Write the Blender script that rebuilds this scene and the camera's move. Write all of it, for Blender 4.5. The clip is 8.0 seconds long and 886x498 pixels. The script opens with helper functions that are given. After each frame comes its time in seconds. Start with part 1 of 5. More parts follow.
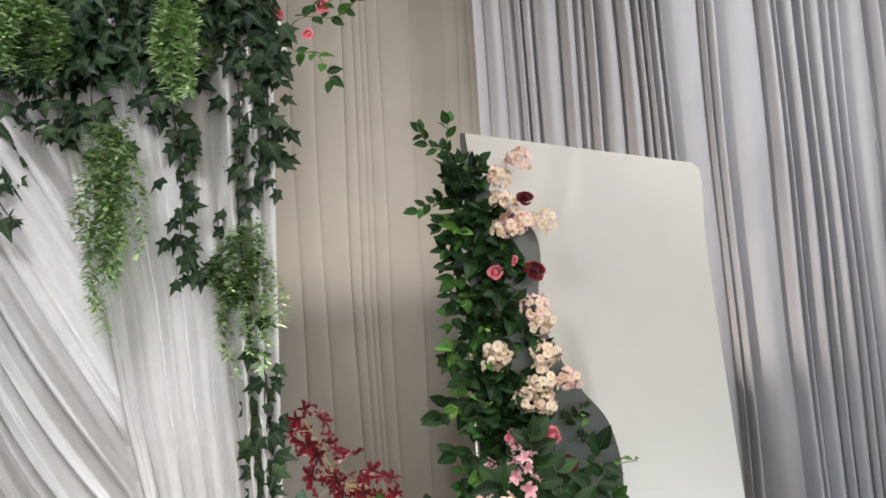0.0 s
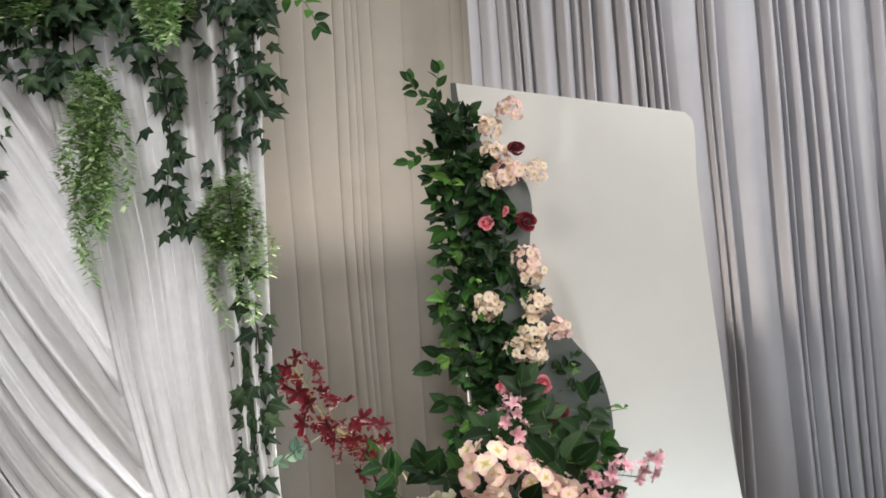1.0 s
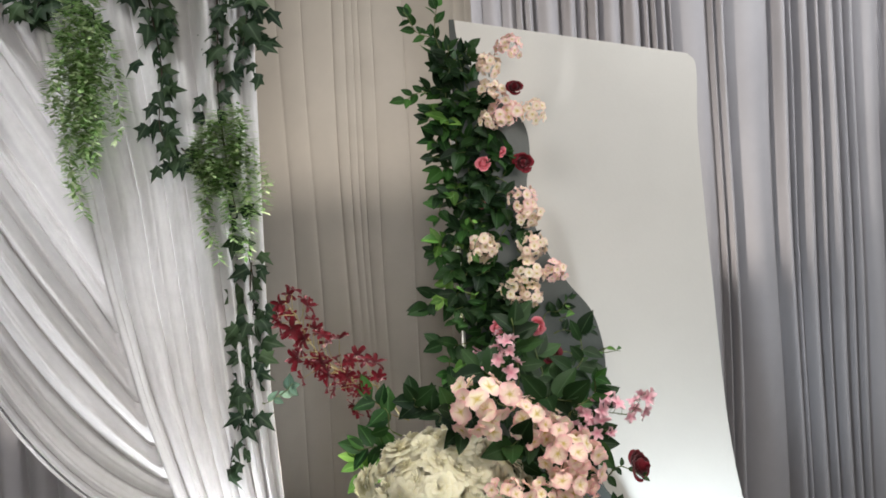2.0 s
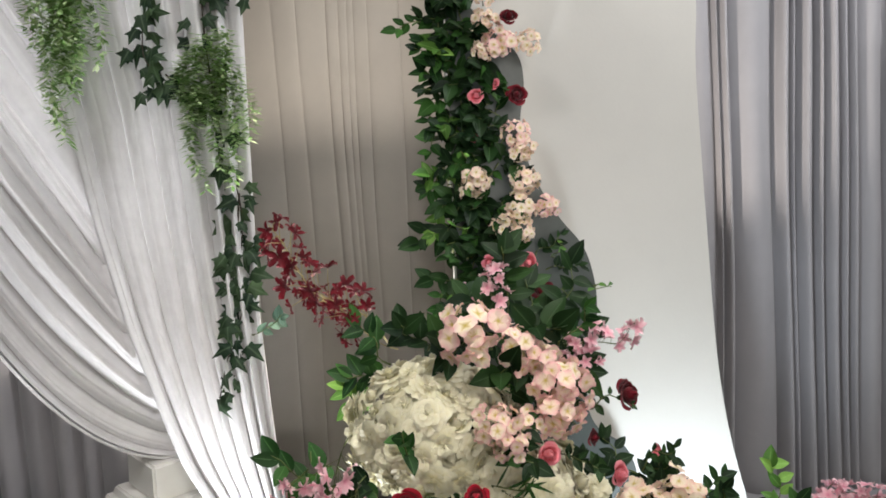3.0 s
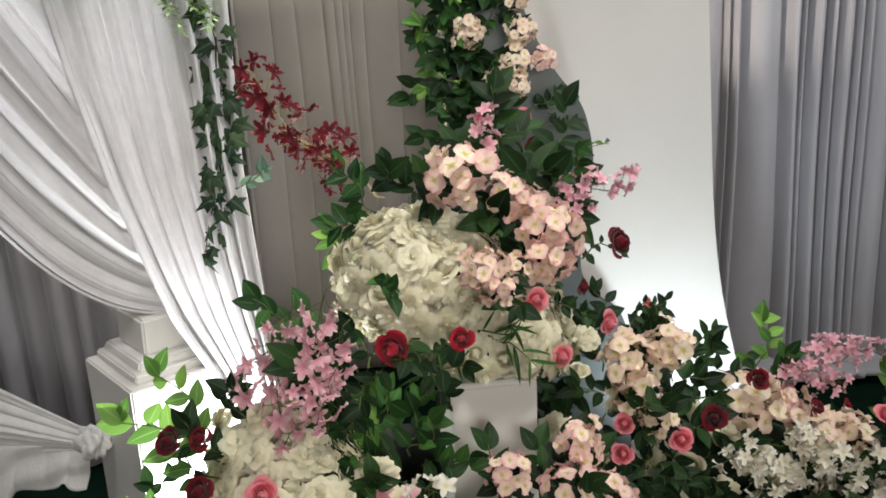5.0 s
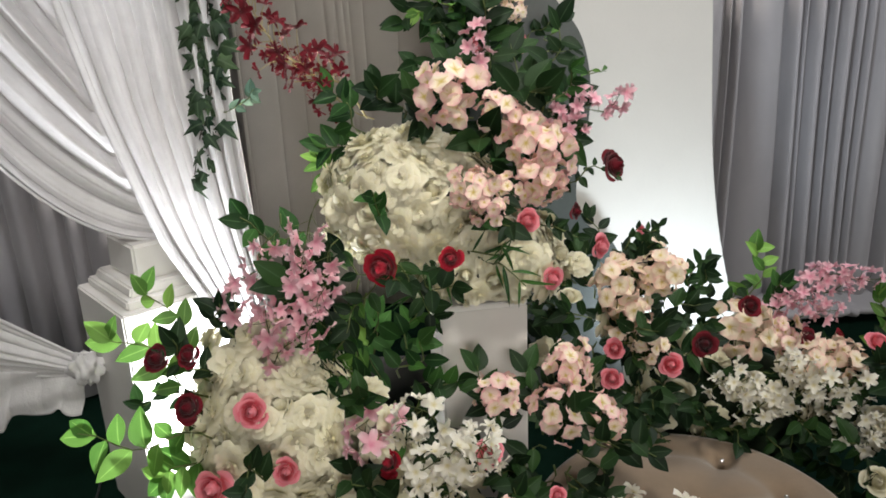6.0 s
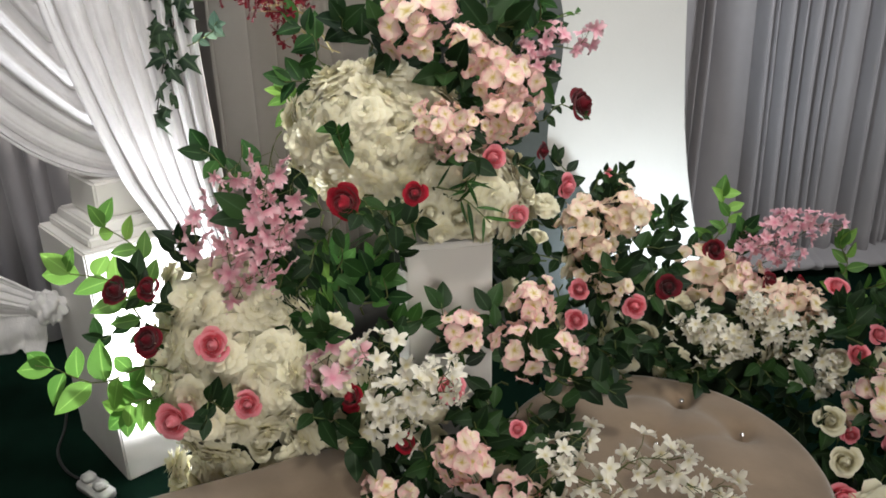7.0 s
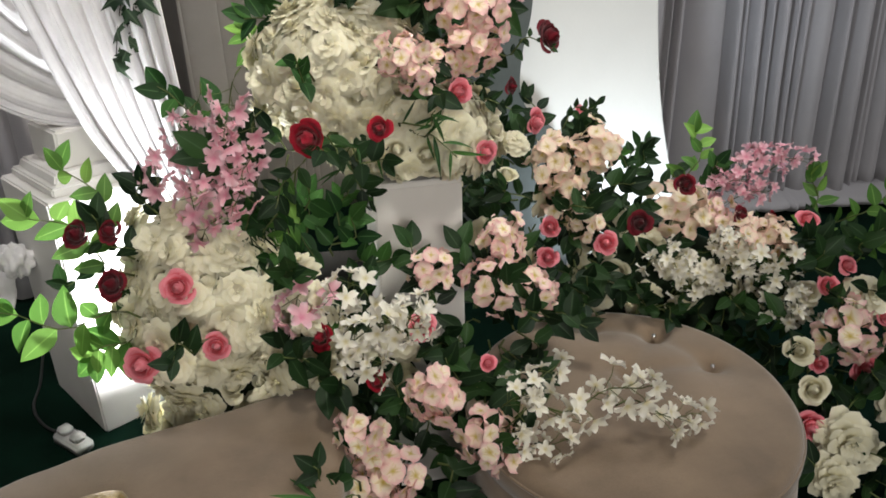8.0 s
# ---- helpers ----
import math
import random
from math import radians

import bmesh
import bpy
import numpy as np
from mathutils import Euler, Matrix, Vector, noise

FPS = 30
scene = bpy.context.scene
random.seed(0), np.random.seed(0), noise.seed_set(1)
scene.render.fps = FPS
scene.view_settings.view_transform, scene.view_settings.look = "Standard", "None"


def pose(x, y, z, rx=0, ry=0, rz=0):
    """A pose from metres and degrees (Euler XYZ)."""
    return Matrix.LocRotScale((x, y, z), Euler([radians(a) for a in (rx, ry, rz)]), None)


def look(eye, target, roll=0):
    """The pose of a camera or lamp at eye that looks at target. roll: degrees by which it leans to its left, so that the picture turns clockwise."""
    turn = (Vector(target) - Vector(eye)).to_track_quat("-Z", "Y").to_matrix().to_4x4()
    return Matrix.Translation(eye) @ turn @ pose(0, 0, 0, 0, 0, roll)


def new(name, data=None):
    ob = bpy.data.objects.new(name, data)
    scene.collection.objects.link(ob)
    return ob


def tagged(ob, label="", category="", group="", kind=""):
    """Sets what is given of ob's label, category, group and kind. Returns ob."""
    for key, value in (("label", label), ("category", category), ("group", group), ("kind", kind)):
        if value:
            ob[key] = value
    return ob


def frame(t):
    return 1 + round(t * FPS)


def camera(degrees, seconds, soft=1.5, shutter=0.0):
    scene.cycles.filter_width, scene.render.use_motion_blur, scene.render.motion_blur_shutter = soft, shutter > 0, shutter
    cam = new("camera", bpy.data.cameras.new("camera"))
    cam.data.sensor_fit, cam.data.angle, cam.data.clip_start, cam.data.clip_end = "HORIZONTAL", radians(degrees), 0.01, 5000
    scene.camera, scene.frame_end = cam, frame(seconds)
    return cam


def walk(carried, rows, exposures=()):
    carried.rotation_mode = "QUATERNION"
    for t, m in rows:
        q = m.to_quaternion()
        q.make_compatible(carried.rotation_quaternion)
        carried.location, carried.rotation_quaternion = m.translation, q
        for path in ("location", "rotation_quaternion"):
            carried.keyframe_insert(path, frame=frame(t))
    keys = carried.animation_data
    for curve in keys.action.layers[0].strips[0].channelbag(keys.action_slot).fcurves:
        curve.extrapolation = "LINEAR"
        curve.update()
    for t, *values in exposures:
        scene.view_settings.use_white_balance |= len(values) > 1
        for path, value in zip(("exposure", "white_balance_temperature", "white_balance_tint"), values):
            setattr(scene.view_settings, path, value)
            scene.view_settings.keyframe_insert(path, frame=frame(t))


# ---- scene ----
cam = camera(60.9, 8.0, soft=1.7)
METRES, EYE, TILT, LEAN, TURN = 0.47, 1.95, 5.0, 3.5, 0.0
ROWS = [
    (0.0, 0.0, 0.0, 0.0, -0.0, 0.0, 0.0),
    (0.5, 0.0126, 0.0119, -0.0197, -0.18, -1.58, 0.17),
    (1.0, 0.034, 0.0175, -0.0591, -0.36, -3.14, 0.29),
    (1.5, 0.0398, 0.0305, -0.0805, -0.28, -5.14, -0.09),
    (3.0, 0.0909, 0.0862, -0.2522, -0.69, -10.78, -0.78),
    (3.5, 0.0957, 0.1124, -0.3171, -0.57, -12.91, -0.96),
    (4.0, 0.1119, 0.1472, -0.3848, -0.5, -14.97, -1.0),
    (4.5, 0.1397, 0.1723, -0.4428, -0.65, -17.13, -0.79),
    (6.0, 0.2228, 0.1784, -0.656, -0.46, -23.15, -1.18),
    (6.5, 0.2501, 0.1637, -0.7128, -1.12, -24.8, -1.95),
    (7.0, 0.2865, 0.1533, -0.7642, -1.73, -26.22, -2.59),
    (7.5, 0.3246, 0.1415, -0.8312, -2.49, -27.95, -2.61),
    (8.0, 0.3644, 0.1332, -0.8706, -3.43, -29.28, -2.0),
]
walk(cam, [(t, pose(0, 0, EYE, TILT, LEAN, TURN) @ pose(METRES * x, METRES * y, METRES * z, 90 + pitch, roll, yaw)) for t, x, y, z, yaw, pitch, roll in ROWS],
     [(0.0, 0.15), (1.5, 0.03), (3.0, -0.02), (4.5, -0.03), (6.0, -0.02), (8.0, 0.0)])

# ---- light ----
world = bpy.data.worlds.new("world")
scene.world = world
world.use_nodes = True
world.node_tree.nodes["Background"].inputs[0].default_value = (0.9, 0.95, 1.0, 1)
world.node_tree.nodes["Background"].inputs[1].default_value = 0.15


def area_lamp(name, at, target, size_x, size_y, watts, colour, spread=180):
    data = bpy.data.lights.new(name, "AREA")
    data.shape, data.size, data.size_y = "RECTANGLE", size_x, size_y
    data.energy, data.color, data.spread = watts, colour, radians(spread)
    ob = new(name, data)
    ob.matrix_world = look(at, target)
    return ob


def spot_lamp(name, at, target, watts, colour, degrees, blend=0.6, radius=0.05):
    data = bpy.data.lights.new(name, "SPOT")
    data.energy, data.color, data.spot_size, data.spot_blend = watts, colour, radians(degrees), blend
    data.shadow_soft_size = radius
    ob = new(name, data)
    ob.matrix_world = look(at, target)
    return ob


# soft key light added behind the camera, with no source in view
area_lamp("front_key_light", (1.2, -4.15, 2.6), (0.1, 2.0, 1.1), 2.6, 1.8, 130, (1.0, 0.96, 0.89))
# overhead lights added out of view for right curtain, flowers, drape and left curtain
area_lamp("unseen_overhead_light", (2.3, 2.1, 4.12), (0.7, 3.6, 2.5), 0.8, 1.6, 84, (0.97, 0.98, 1.0), 150)
area_lamp("unseen_overhead_light", (0.5, 0.2, 4.12), (0.18, 1.9, 1.2), 0.5, 0.4, 6, (1.0, 0.95, 0.86), 50)
area_lamp("unseen_overhead_light", (-1.0, 0.7, 4.12), (-1.05, 2.45, 2.5), 0.8, 0.8, 13, (0.99, 0.99, 1.0), 90)
area_lamp("unseen_overhead_light", (-1.9, 2.80, 4.12), (-1.5, 3.15, 0.6), 1.2, 0.15, 9, (0.97, 0.98, 1.0), 80)
# the three uplights on the floor behind the flowers
spot_lamp("uplight_beam", (-0.50, 2.08, 0.14), (-0.98, 2.50, 2.8), 150, (0.95, 0.965, 1.0), 160, 0.8, 0.03)
spot_lamp("uplight_beam", (0.95, 2.50, 0.14), (1.05, 3.0, 1.1), 56, (0.80, 0.91, 1.0), 138, 0.9, 0.08)
spot_lamp("uplight_beam", (-0.35, 2.85, 0.14), (-0.35, 3.7, 2.6), 310, (1.0, 0.90, 0.80), 116, 0.35, 0.007)


# ---- materials ----
def node_material(name):
    m = bpy.data.materials.new(name)
    m.use_nodes = True
    nt = m.node_tree
    bsdf = nt.nodes["Principled BSDF"]
    return m, nt, bsdf


def add(nt, kind, **inputs):
    n = nt.nodes.new(kind)
    for k, v in inputs.items():
        n.inputs[k.replace("_", " ")].default_value = v
    return n


def ramp(nt, stops, source):
    n = nt.nodes.new("ShaderNodeValToRGB")
    while len(n.color_ramp.elements) < len(stops):
        n.color_ramp.elements.new(0.5)
    for e, (p, c) in zip(n.color_ramp.elements, stops):
        e.position, e.color = p, (*c, 1)
    nt.links.new(source, n.inputs[0])
    return n


def see_through(nt, bsdf, colour, share):
    """Lets part of the light pass through a thin petal or leaf."""
    tr = nt.nodes.new("ShaderNodeBsdfTranslucent")
    mix = add(nt, "ShaderNodeMixShader", Fac=share)
    nt.links.new(colour, tr.inputs["Color"])
    nt.links.new(bsdf.outputs[0], mix.inputs[1])
    nt.links.new(tr.outputs[0], mix.inputs[2])
    nt.links.new(mix.outputs[0], nt.nodes["Material Output"].inputs[0])


def petal_material(name, heart, middle, rim, share=0.22, spread=0.16, rough=0.75, other=None):
    m, nt, bsdf = node_material(name)
    uv = nt.nodes.new("ShaderNodeUVMap")
    uv.uv_map = "UVMap"
    sep = nt.nodes.new("ShaderNodeSeparateXYZ")
    nt.links.new(uv.outputs[0], sep.inputs[0])
    col = ramp(nt, ((0.0, heart), (0.16, tuple(0.5 * a + 0.5 * b for a, b in zip(heart, middle))), (0.30, middle), (0.58, tuple(0.8 * a + 0.2 * b for a, b in zip(middle, rim))), (1.0, rim)), sep.outputs[0])
    isl = nt.nodes.new("ShaderNodeNewGeometry")
    info = nt.nodes.new("ShaderNodeObjectInfo")
    tone = col.outputs[0]
    if other:
        # some florets are of a paler or deeper tone
        second = ramp(nt, ((0.0, heart), (0.22, tuple(0.5 * a + 0.5 * b for a, b in zip(heart, other[0]))), (0.40, other[0]), (1.0, other[1])), sep.outputs[0])
        share_ = ramp(nt, ((0.25, (0, 0, 0)), (0.9, (1, 1, 1))), info.outputs["Random"])
        blend = nt.nodes.new("ShaderNodeMix")
        blend.data_type = "RGBA"
        nt.links.new(share_.outputs[0], blend.inputs["Factor"])
        nt.links.new(tone, blend.inputs["A"])
        nt.links.new(second.outputs[0], blend.inputs["B"])
        tone = blend.outputs["Result"]
    mid = nt.nodes.new("ShaderNodeMath")
    mid.operation = "ADD"
    nt.links.new(isl.outputs["Random Per Island"], mid.inputs[0])
    nt.links.new(info.outputs["Random"], mid.inputs[1])
    rng = nt.nodes.new("ShaderNodeMapRange")
    rng.inputs[1].default_value, rng.inputs[2].default_value = 0.0, 2.0
    rng.inputs[3].default_value, rng.inputs[4].default_value = 1 - spread, 1 + spread
    nt.links.new(mid.outputs[0], rng.inputs[0])
    co = nt.nodes.new("ShaderNodeTexCoord")
    vein = add(nt, "ShaderNodeTexNoise", Scale=9.0, Detail=6.0, Roughness=0.6)
    nt.links.new(co.outputs["Object"], vein.inputs["Vector"])
    hsv = nt.nodes.new("ShaderNodeHueSaturation")
    nt.links.new(rng.outputs[0], hsv.inputs["Value"])
    nt.links.new(tone, hsv.inputs["Color"])
    sat = nt.nodes.new("ShaderNodeMapRange")
    sat.inputs[3].default_value, sat.inputs[4].default_value = 0.88, 1.12
    nt.links.new(vein.outputs[0], sat.inputs[0])
    nt.links.new(sat.outputs[0], hsv.inputs["Saturation"])
    nt.links.new(hsv.outputs[0], bsdf.inputs["Base Color"])
    bump = add(nt, "ShaderNodeBump", Strength=0.12, Distance=0.04)
    nt.links.new(vein.outputs[0], bump.inputs["Height"])
    nt.links.new(bump.outputs[0], bsdf.inputs["Normal"])
    bsdf.inputs["Roughness"].default_value = rough
    bsdf.inputs["Specular IOR Level"].default_value = 0.25
    bsdf.inputs["Sheen Weight"].default_value = 0.15
    see_through(nt, bsdf, hsv.outputs[0], share)
    return m


def leaf_material(name, dark, light, share=0.25, rough=0.42):
    m, nt, bsdf = node_material(name)
    info = nt.nodes.new("ShaderNodeObjectInfo")
    isl = nt.nodes.new("ShaderNodeNewGeometry")
    mid = nt.nodes.new("ShaderNodeMath")
    mid.operation = "ADD"
    nt.links.new(info.outputs["Random"], mid.inputs[0])
    nt.links.new(isl.outputs["Random Per Island"], mid.inputs[1])
    frac = nt.nodes.new("ShaderNodeMath")
    frac.operation = "FRACT"
    nt.links.new(mid.outputs[0], frac.inputs[0])
    col = ramp(nt, ((0.0, dark), (0.65, tuple(0.65 * a + 0.35 * b for a, b in zip(dark, light))), (1.0, light)), frac.outputs[0])
    uv = nt.nodes.new("ShaderNodeUVMap")
    uv.uv_map = "UVMap"
    sep = nt.nodes.new("ShaderNodeSeparateXYZ")
    nt.links.new(uv.outputs[0], sep.inputs[0])
    # pale midrib and side veins
    rib = nt.nodes.new("ShaderNodeMath")
    rib.operation = "SUBTRACT"
    rib.inputs[1].default_value = 0.5
    nt.links.new(sep.outputs[1], rib.inputs[0])
    absn = nt.nodes.new("ShaderNodeMath")
    absn.operation = "ABSOLUTE"
    nt.links.new(rib.outputs[0], absn.inputs[0])
    ribc = ramp(nt, ((0.0, (1, 1, 1)), (0.05, (0, 0, 0))), absn.outputs[0])
    mix = nt.nodes.new("ShaderNodeMix")
    mix.data_type = "RGBA"
    soft = nt.nodes.new("ShaderNodeMath")
    soft.operation = "MULTIPLY"
    soft.inputs[1].default_value = 0.45
    nt.links.new(ribc.outputs[0], soft.inputs[0])
    nt.links.new(soft.outputs[0], mix.inputs["Factor"])
    nt.links.new(col.outputs[0], mix.inputs["A"])
    mix.inputs["B"].default_value = (*[min(1, 1.5 * c + 0.05) for c in light], 1)
    co = nt.nodes.new("ShaderNodeTexCoord")
    grain = add(nt, "ShaderNodeTexNoise", Scale=60.0, Detail=4.0)
    nt.links.new(co.outputs["Object"], grain.inputs["Vector"])
    bump = add(nt, "ShaderNodeBump", Strength=0.3, Distance=0.004)
    nt.links.new(grain.outputs[0], bump.inputs["Height"])
    nt.links.new(bump.outputs[0], bsdf.inputs["Normal"])
    nt.links.new(mix.outputs["Result"], bsdf.inputs["Base Color"])
    bsdf.inputs["Roughness"].default_value = rough
    bsdf.inputs["Specular IOR Level"].default_value = 0.22
    see_through(nt, bsdf, mix.outputs["Result"], share)
    return m


def plain_material(name, colour, rough=0.6, scale=8.0, spread=0.12, bump_size=0.002, grain_scale=180.0, sheen=0.0, metal=0.0, spec=0.4, share=0.0, crush=0.0):
    """Paint, plaster, carpet, wood or cloth: slow stains, fine grain and a small relief."""
    m, nt, bsdf = node_material(name)
    co = nt.nodes.new("ShaderNodeTexCoord")
    slow = add(nt, "ShaderNodeTexNoise", Scale=scale, Detail=5.0, Roughness=0.6)
    fine = add(nt, "ShaderNodeTexNoise", Scale=grain_scale, Detail=3.0)
    nt.links.new(co.outputs["Object"], slow.inputs["Vector"])
    nt.links.new(co.outputs["Object"], fine.inputs["Vector"])
    low = tuple(c * (1 - spread) for c in colour)
    high = tuple(min(1, c * (1 + spread)) for c in colour)
    col = ramp(nt, ((0.3, low), (0.7, high)), slow.outputs[0])
    dust = nt.nodes.new("ShaderNodeMix")
    dust.data_type, dust.blend_type = "RGBA", "OVERLAY"
    dust.inputs["Factor"].default_value = spread
    nt.links.new(col.outputs[0], dust.inputs["A"])
    nt.links.new(fine.outputs["Color"], dust.inputs["B"])
    grey = nt.nodes.new("ShaderNodeRGBToBW")
    nt.links.new(fine.outputs["Color"], grey.inputs[0])
    nt.links.new(grey.outputs[0], dust.inputs["B"])
    nt.links.new(dust.outputs["Result"], bsdf.inputs["Base Color"])
    bump = add(nt, "ShaderNodeBump", Strength=0.5, Distance=bump_size)
    nt.links.new(fine.outputs[0], bump.inputs["Height"])
    nt.links.new(bump.outputs[0], bsdf.inputs["Normal"])
    if crush:
        # crumples of crushed cloth, longer than wide
        stretch = add(nt, "ShaderNodeMapping", Scale=(34.0, 34.0, 13.0))
        crumple = add(nt, "ShaderNodeTexNoise", Scale=1.0, Detail=3.0, Roughness=0.55, Distortion=0.6)
        nt.links.new(co.outputs["Object"], stretch.inputs["Vector"])
        nt.links.new(stretch.outputs[0], crumple.inputs["Vector"])
        large = add(nt, "ShaderNodeBump", Strength=0.6, Distance=crush)
        nt.links.new(crumple.outputs[0], large.inputs["Height"])
        nt.links.new(large.outputs[0], bump.inputs["Normal"])
    bsdf.inputs["Roughness"].default_value = rough
    bsdf.inputs["Metallic"].default_value = metal
    bsdf.inputs["Specular IOR Level"].default_value = spec
    bsdf.inputs["Sheen Weight"].default_value = sheen
    if share:
        see_through(nt, bsdf, dust.outputs["Result"], share)
    return m


M_WHITE = petal_material("cream_petal", (0.42, 0.40, 0.15), (0.77, 0.72, 0.48), (0.86, 0.83, 0.66), 0.09, 0.10)
M_RED = petal_material("red_petal", (0.05, 0.001, 0.003), (0.25, 0.004, 0.014), (0.46, 0.012, 0.035), 0.06, 0.2)
M_DARKRED = petal_material("wine_petal", (0.05, 0.001, 0.004), (0.11, 0.002, 0.008), (0.17, 0.004, 0.014), 0.08, 0.25)
M_PINK = petal_material("pink_petal", (0.80, 0.26, 0.20), (0.86, 0.16, 0.22), (0.94, 0.36, 0.42), 0.2, 0.12)
M_BLUSH = petal_material("blush_petal", (0.62, 0.48, 0.06), (0.97, 0.77, 0.68), (0.95, 0.54, 0.56), 0.26, 0.10, 0.75, ((0.96, 0.87, 0.70), (0.96, 0.67, 0.65)))
M_PEACH = petal_material("ivory_blush_petal", (0.60, 0.45, 0.06), (0.97, 0.84, 0.68), (0.96, 0.66, 0.58), 0.26, 0.10, 0.75, ((0.95, 0.88, 0.72), (0.96, 0.76, 0.64)))
M_LILAC = petal_material("pink_star_petal", (0.78, 0.26, 0.38), (0.86, 0.46, 0.54), (0.93, 0.68, 0.73), 0.25, 0.15)
M_IVORY = petal_material("white_star_petal", (0.70, 0.62, 0.30), (0.89, 0.86, 0.74), (0.93, 0.91, 0.84), 0.25, 0.10)
M_LEAF = leaf_material("dark_leaf", (0.006, 0.019, 0.007), (0.029, 0.075, 0.019), 0.16, 0.5)
M_LIGHTLEAF = leaf_material("fresh_leaf", (0.06, 0.16, 0.03), (0.22, 0.40, 0.08), 0.32)
M_MIDLEAF = leaf_material("mid_leaf", (0.012, 0.042, 0.012), (0.065, 0.18, 0.036), 0.25, 0.48)
M_IVY = leaf_material("ivy_leaf", (0.010, 0.026, 0.014), (0.055, 0.095, 0.042), 0.16, 0.5)
M_PALE = leaf_material("pale_leaf", (0.08, 0.15, 0.11), (0.20, 0.30, 0.22), 0.2)
M_FERN = leaf_material("fine_fern", (0.15, 0.32, 0.07), (0.72, 0.82, 0.50), 0.38)
M_STEM = plain_material("green_stem", (0.10, 0.13, 0.035), 0.6, 30, 0.3)
# near-black green for the added cores that stand in for shade inside the mounds
M_CORE = plain_material("dark_core_fill", (0.018, 0.035, 0.016), 0.9, 30, 0.3, 0.003)
M_TWIG = plain_material("straw_stem", (0.36, 0.30, 0.13), 0.6, 30, 0.3)
M_VINE = plain_material("brown_vine", (0.045, 0.03, 0.02), 0.7, 30, 0.3)
M_DRAPE = plain_material("white_velvet_cloth", (0.79, 0.775, 0.785), 0.65, 22, 0.05, 0.003, 160, 0.6, 0, 0.3, 0.10, 0.004)
M_CURTAIN = plain_material("grey_voile", (0.40, 0.39, 0.41), 0.9, 3, 0.06, 0.001, 500, 0.3, 0, 0.15, 0.1)
M_BEIGE = plain_material("beige_voile", (0.42, 0.39, 0.345), 0.9, 3, 0.06, 0.001, 500, 0.3, 0, 0.15, 0.1)
M_PANEL = plain_material("white_painted_board", (0.64, 0.62, 0.58), 0.55, 2.5, 0.03, 0.0006, 90, 0, 0, 0.35)
M_GREY = plain_material("grey_painted_board", (0.075, 0.085, 0.08), 0.35, 4, 0.12, 0.0006, 90, 0, 0, 0.4)
M_PAINT = plain_material("white_paint", (0.84, 0.82, 0.79), 0.5, 5, 0.04, 0.0008, 70, 0, 0, 0.4)
M_CARPET = plain_material("dark_green_carpet", (0.003, 0.013, 0.008), 0.95, 6, 0.3, 0.006, 420, 0.0, 0, 0.05)
M_VELVET = plain_material("taupe_velvet", (0.232, 0.168, 0.113), 0.8, 5, 0.24, 0.0015, 380, 0.6, 0, 0.15)
M_WALL = plain_material("hall_plaster", (0.24, 0.22, 0.20), 0.8, 2, 0.06, 0.001, 60)
M_CHROME = plain_material("crystal_button", (0.8, 0.8, 0.82), 0.12, 60, 0.05, 0.0002, 200, 0, 0.9)
M_GOLD = plain_material("gold_brocade", (0.30, 0.20, 0.045), 0.4, 40, 0.45, 0.004, 220, 0.2, 0.55)
M_PLASTIC = plain_material("white_plastic", (0.75, 0.75, 0.73), 0.4, 20, 0.05)
M_CABLE = plain_material("dark_cable", (0.03, 0.03, 0.03), 0.5, 20, 0.1)


# ---- building helpers ----
rnd = random.Random(7)


def mesh_of(name, bm, *materials, smooth=True):
    me = bpy.data.meshes.new(name)
    bm.normal_update()
    bm.to_mesh(me)
    bm.free()
    for m in materials:
        me.materials.append(m)
    if smooth:
        me.polygons.foreach_set("use_smooth", [True] * len(me.polygons))
    return me


def put(name, me, parent=None, m=None, label=""):
    ob = new(name, me)
    if parent is not None:
        ob.parent = parent
    if m is not None:
        ob.matrix_basis = m
    return tagged(ob, label)


def part(name, bm, material, parent, label="", smooth=True, m=None):
    return put(name, mesh_of(name, bm, material, smooth=smooth), parent, m, label)


def thing(name, at, label, category, group=""):
    ob = new(name)
    ob.empty_display_size = 0.1
    ob.matrix_basis = pose(*at)
    return tagged(ob, label, category, group)


def facing(at, way, size=1.0, spin=0.0):
    """Pose with +Z along way."""
    q = Vector(way).to_track_quat("Z", "Y").to_matrix().to_4x4()
    return Matrix.Translation(at) @ q @ Matrix.Rotation(spin, 4, "Z") @ Matrix.Diagonal((size, size, size, 1))


def under(parent, m):
    """A pose in the world, told from its parent (which is only moved, not turned)."""
    return Matrix.Translation(parent.matrix_basis.translation).inverted() @ m


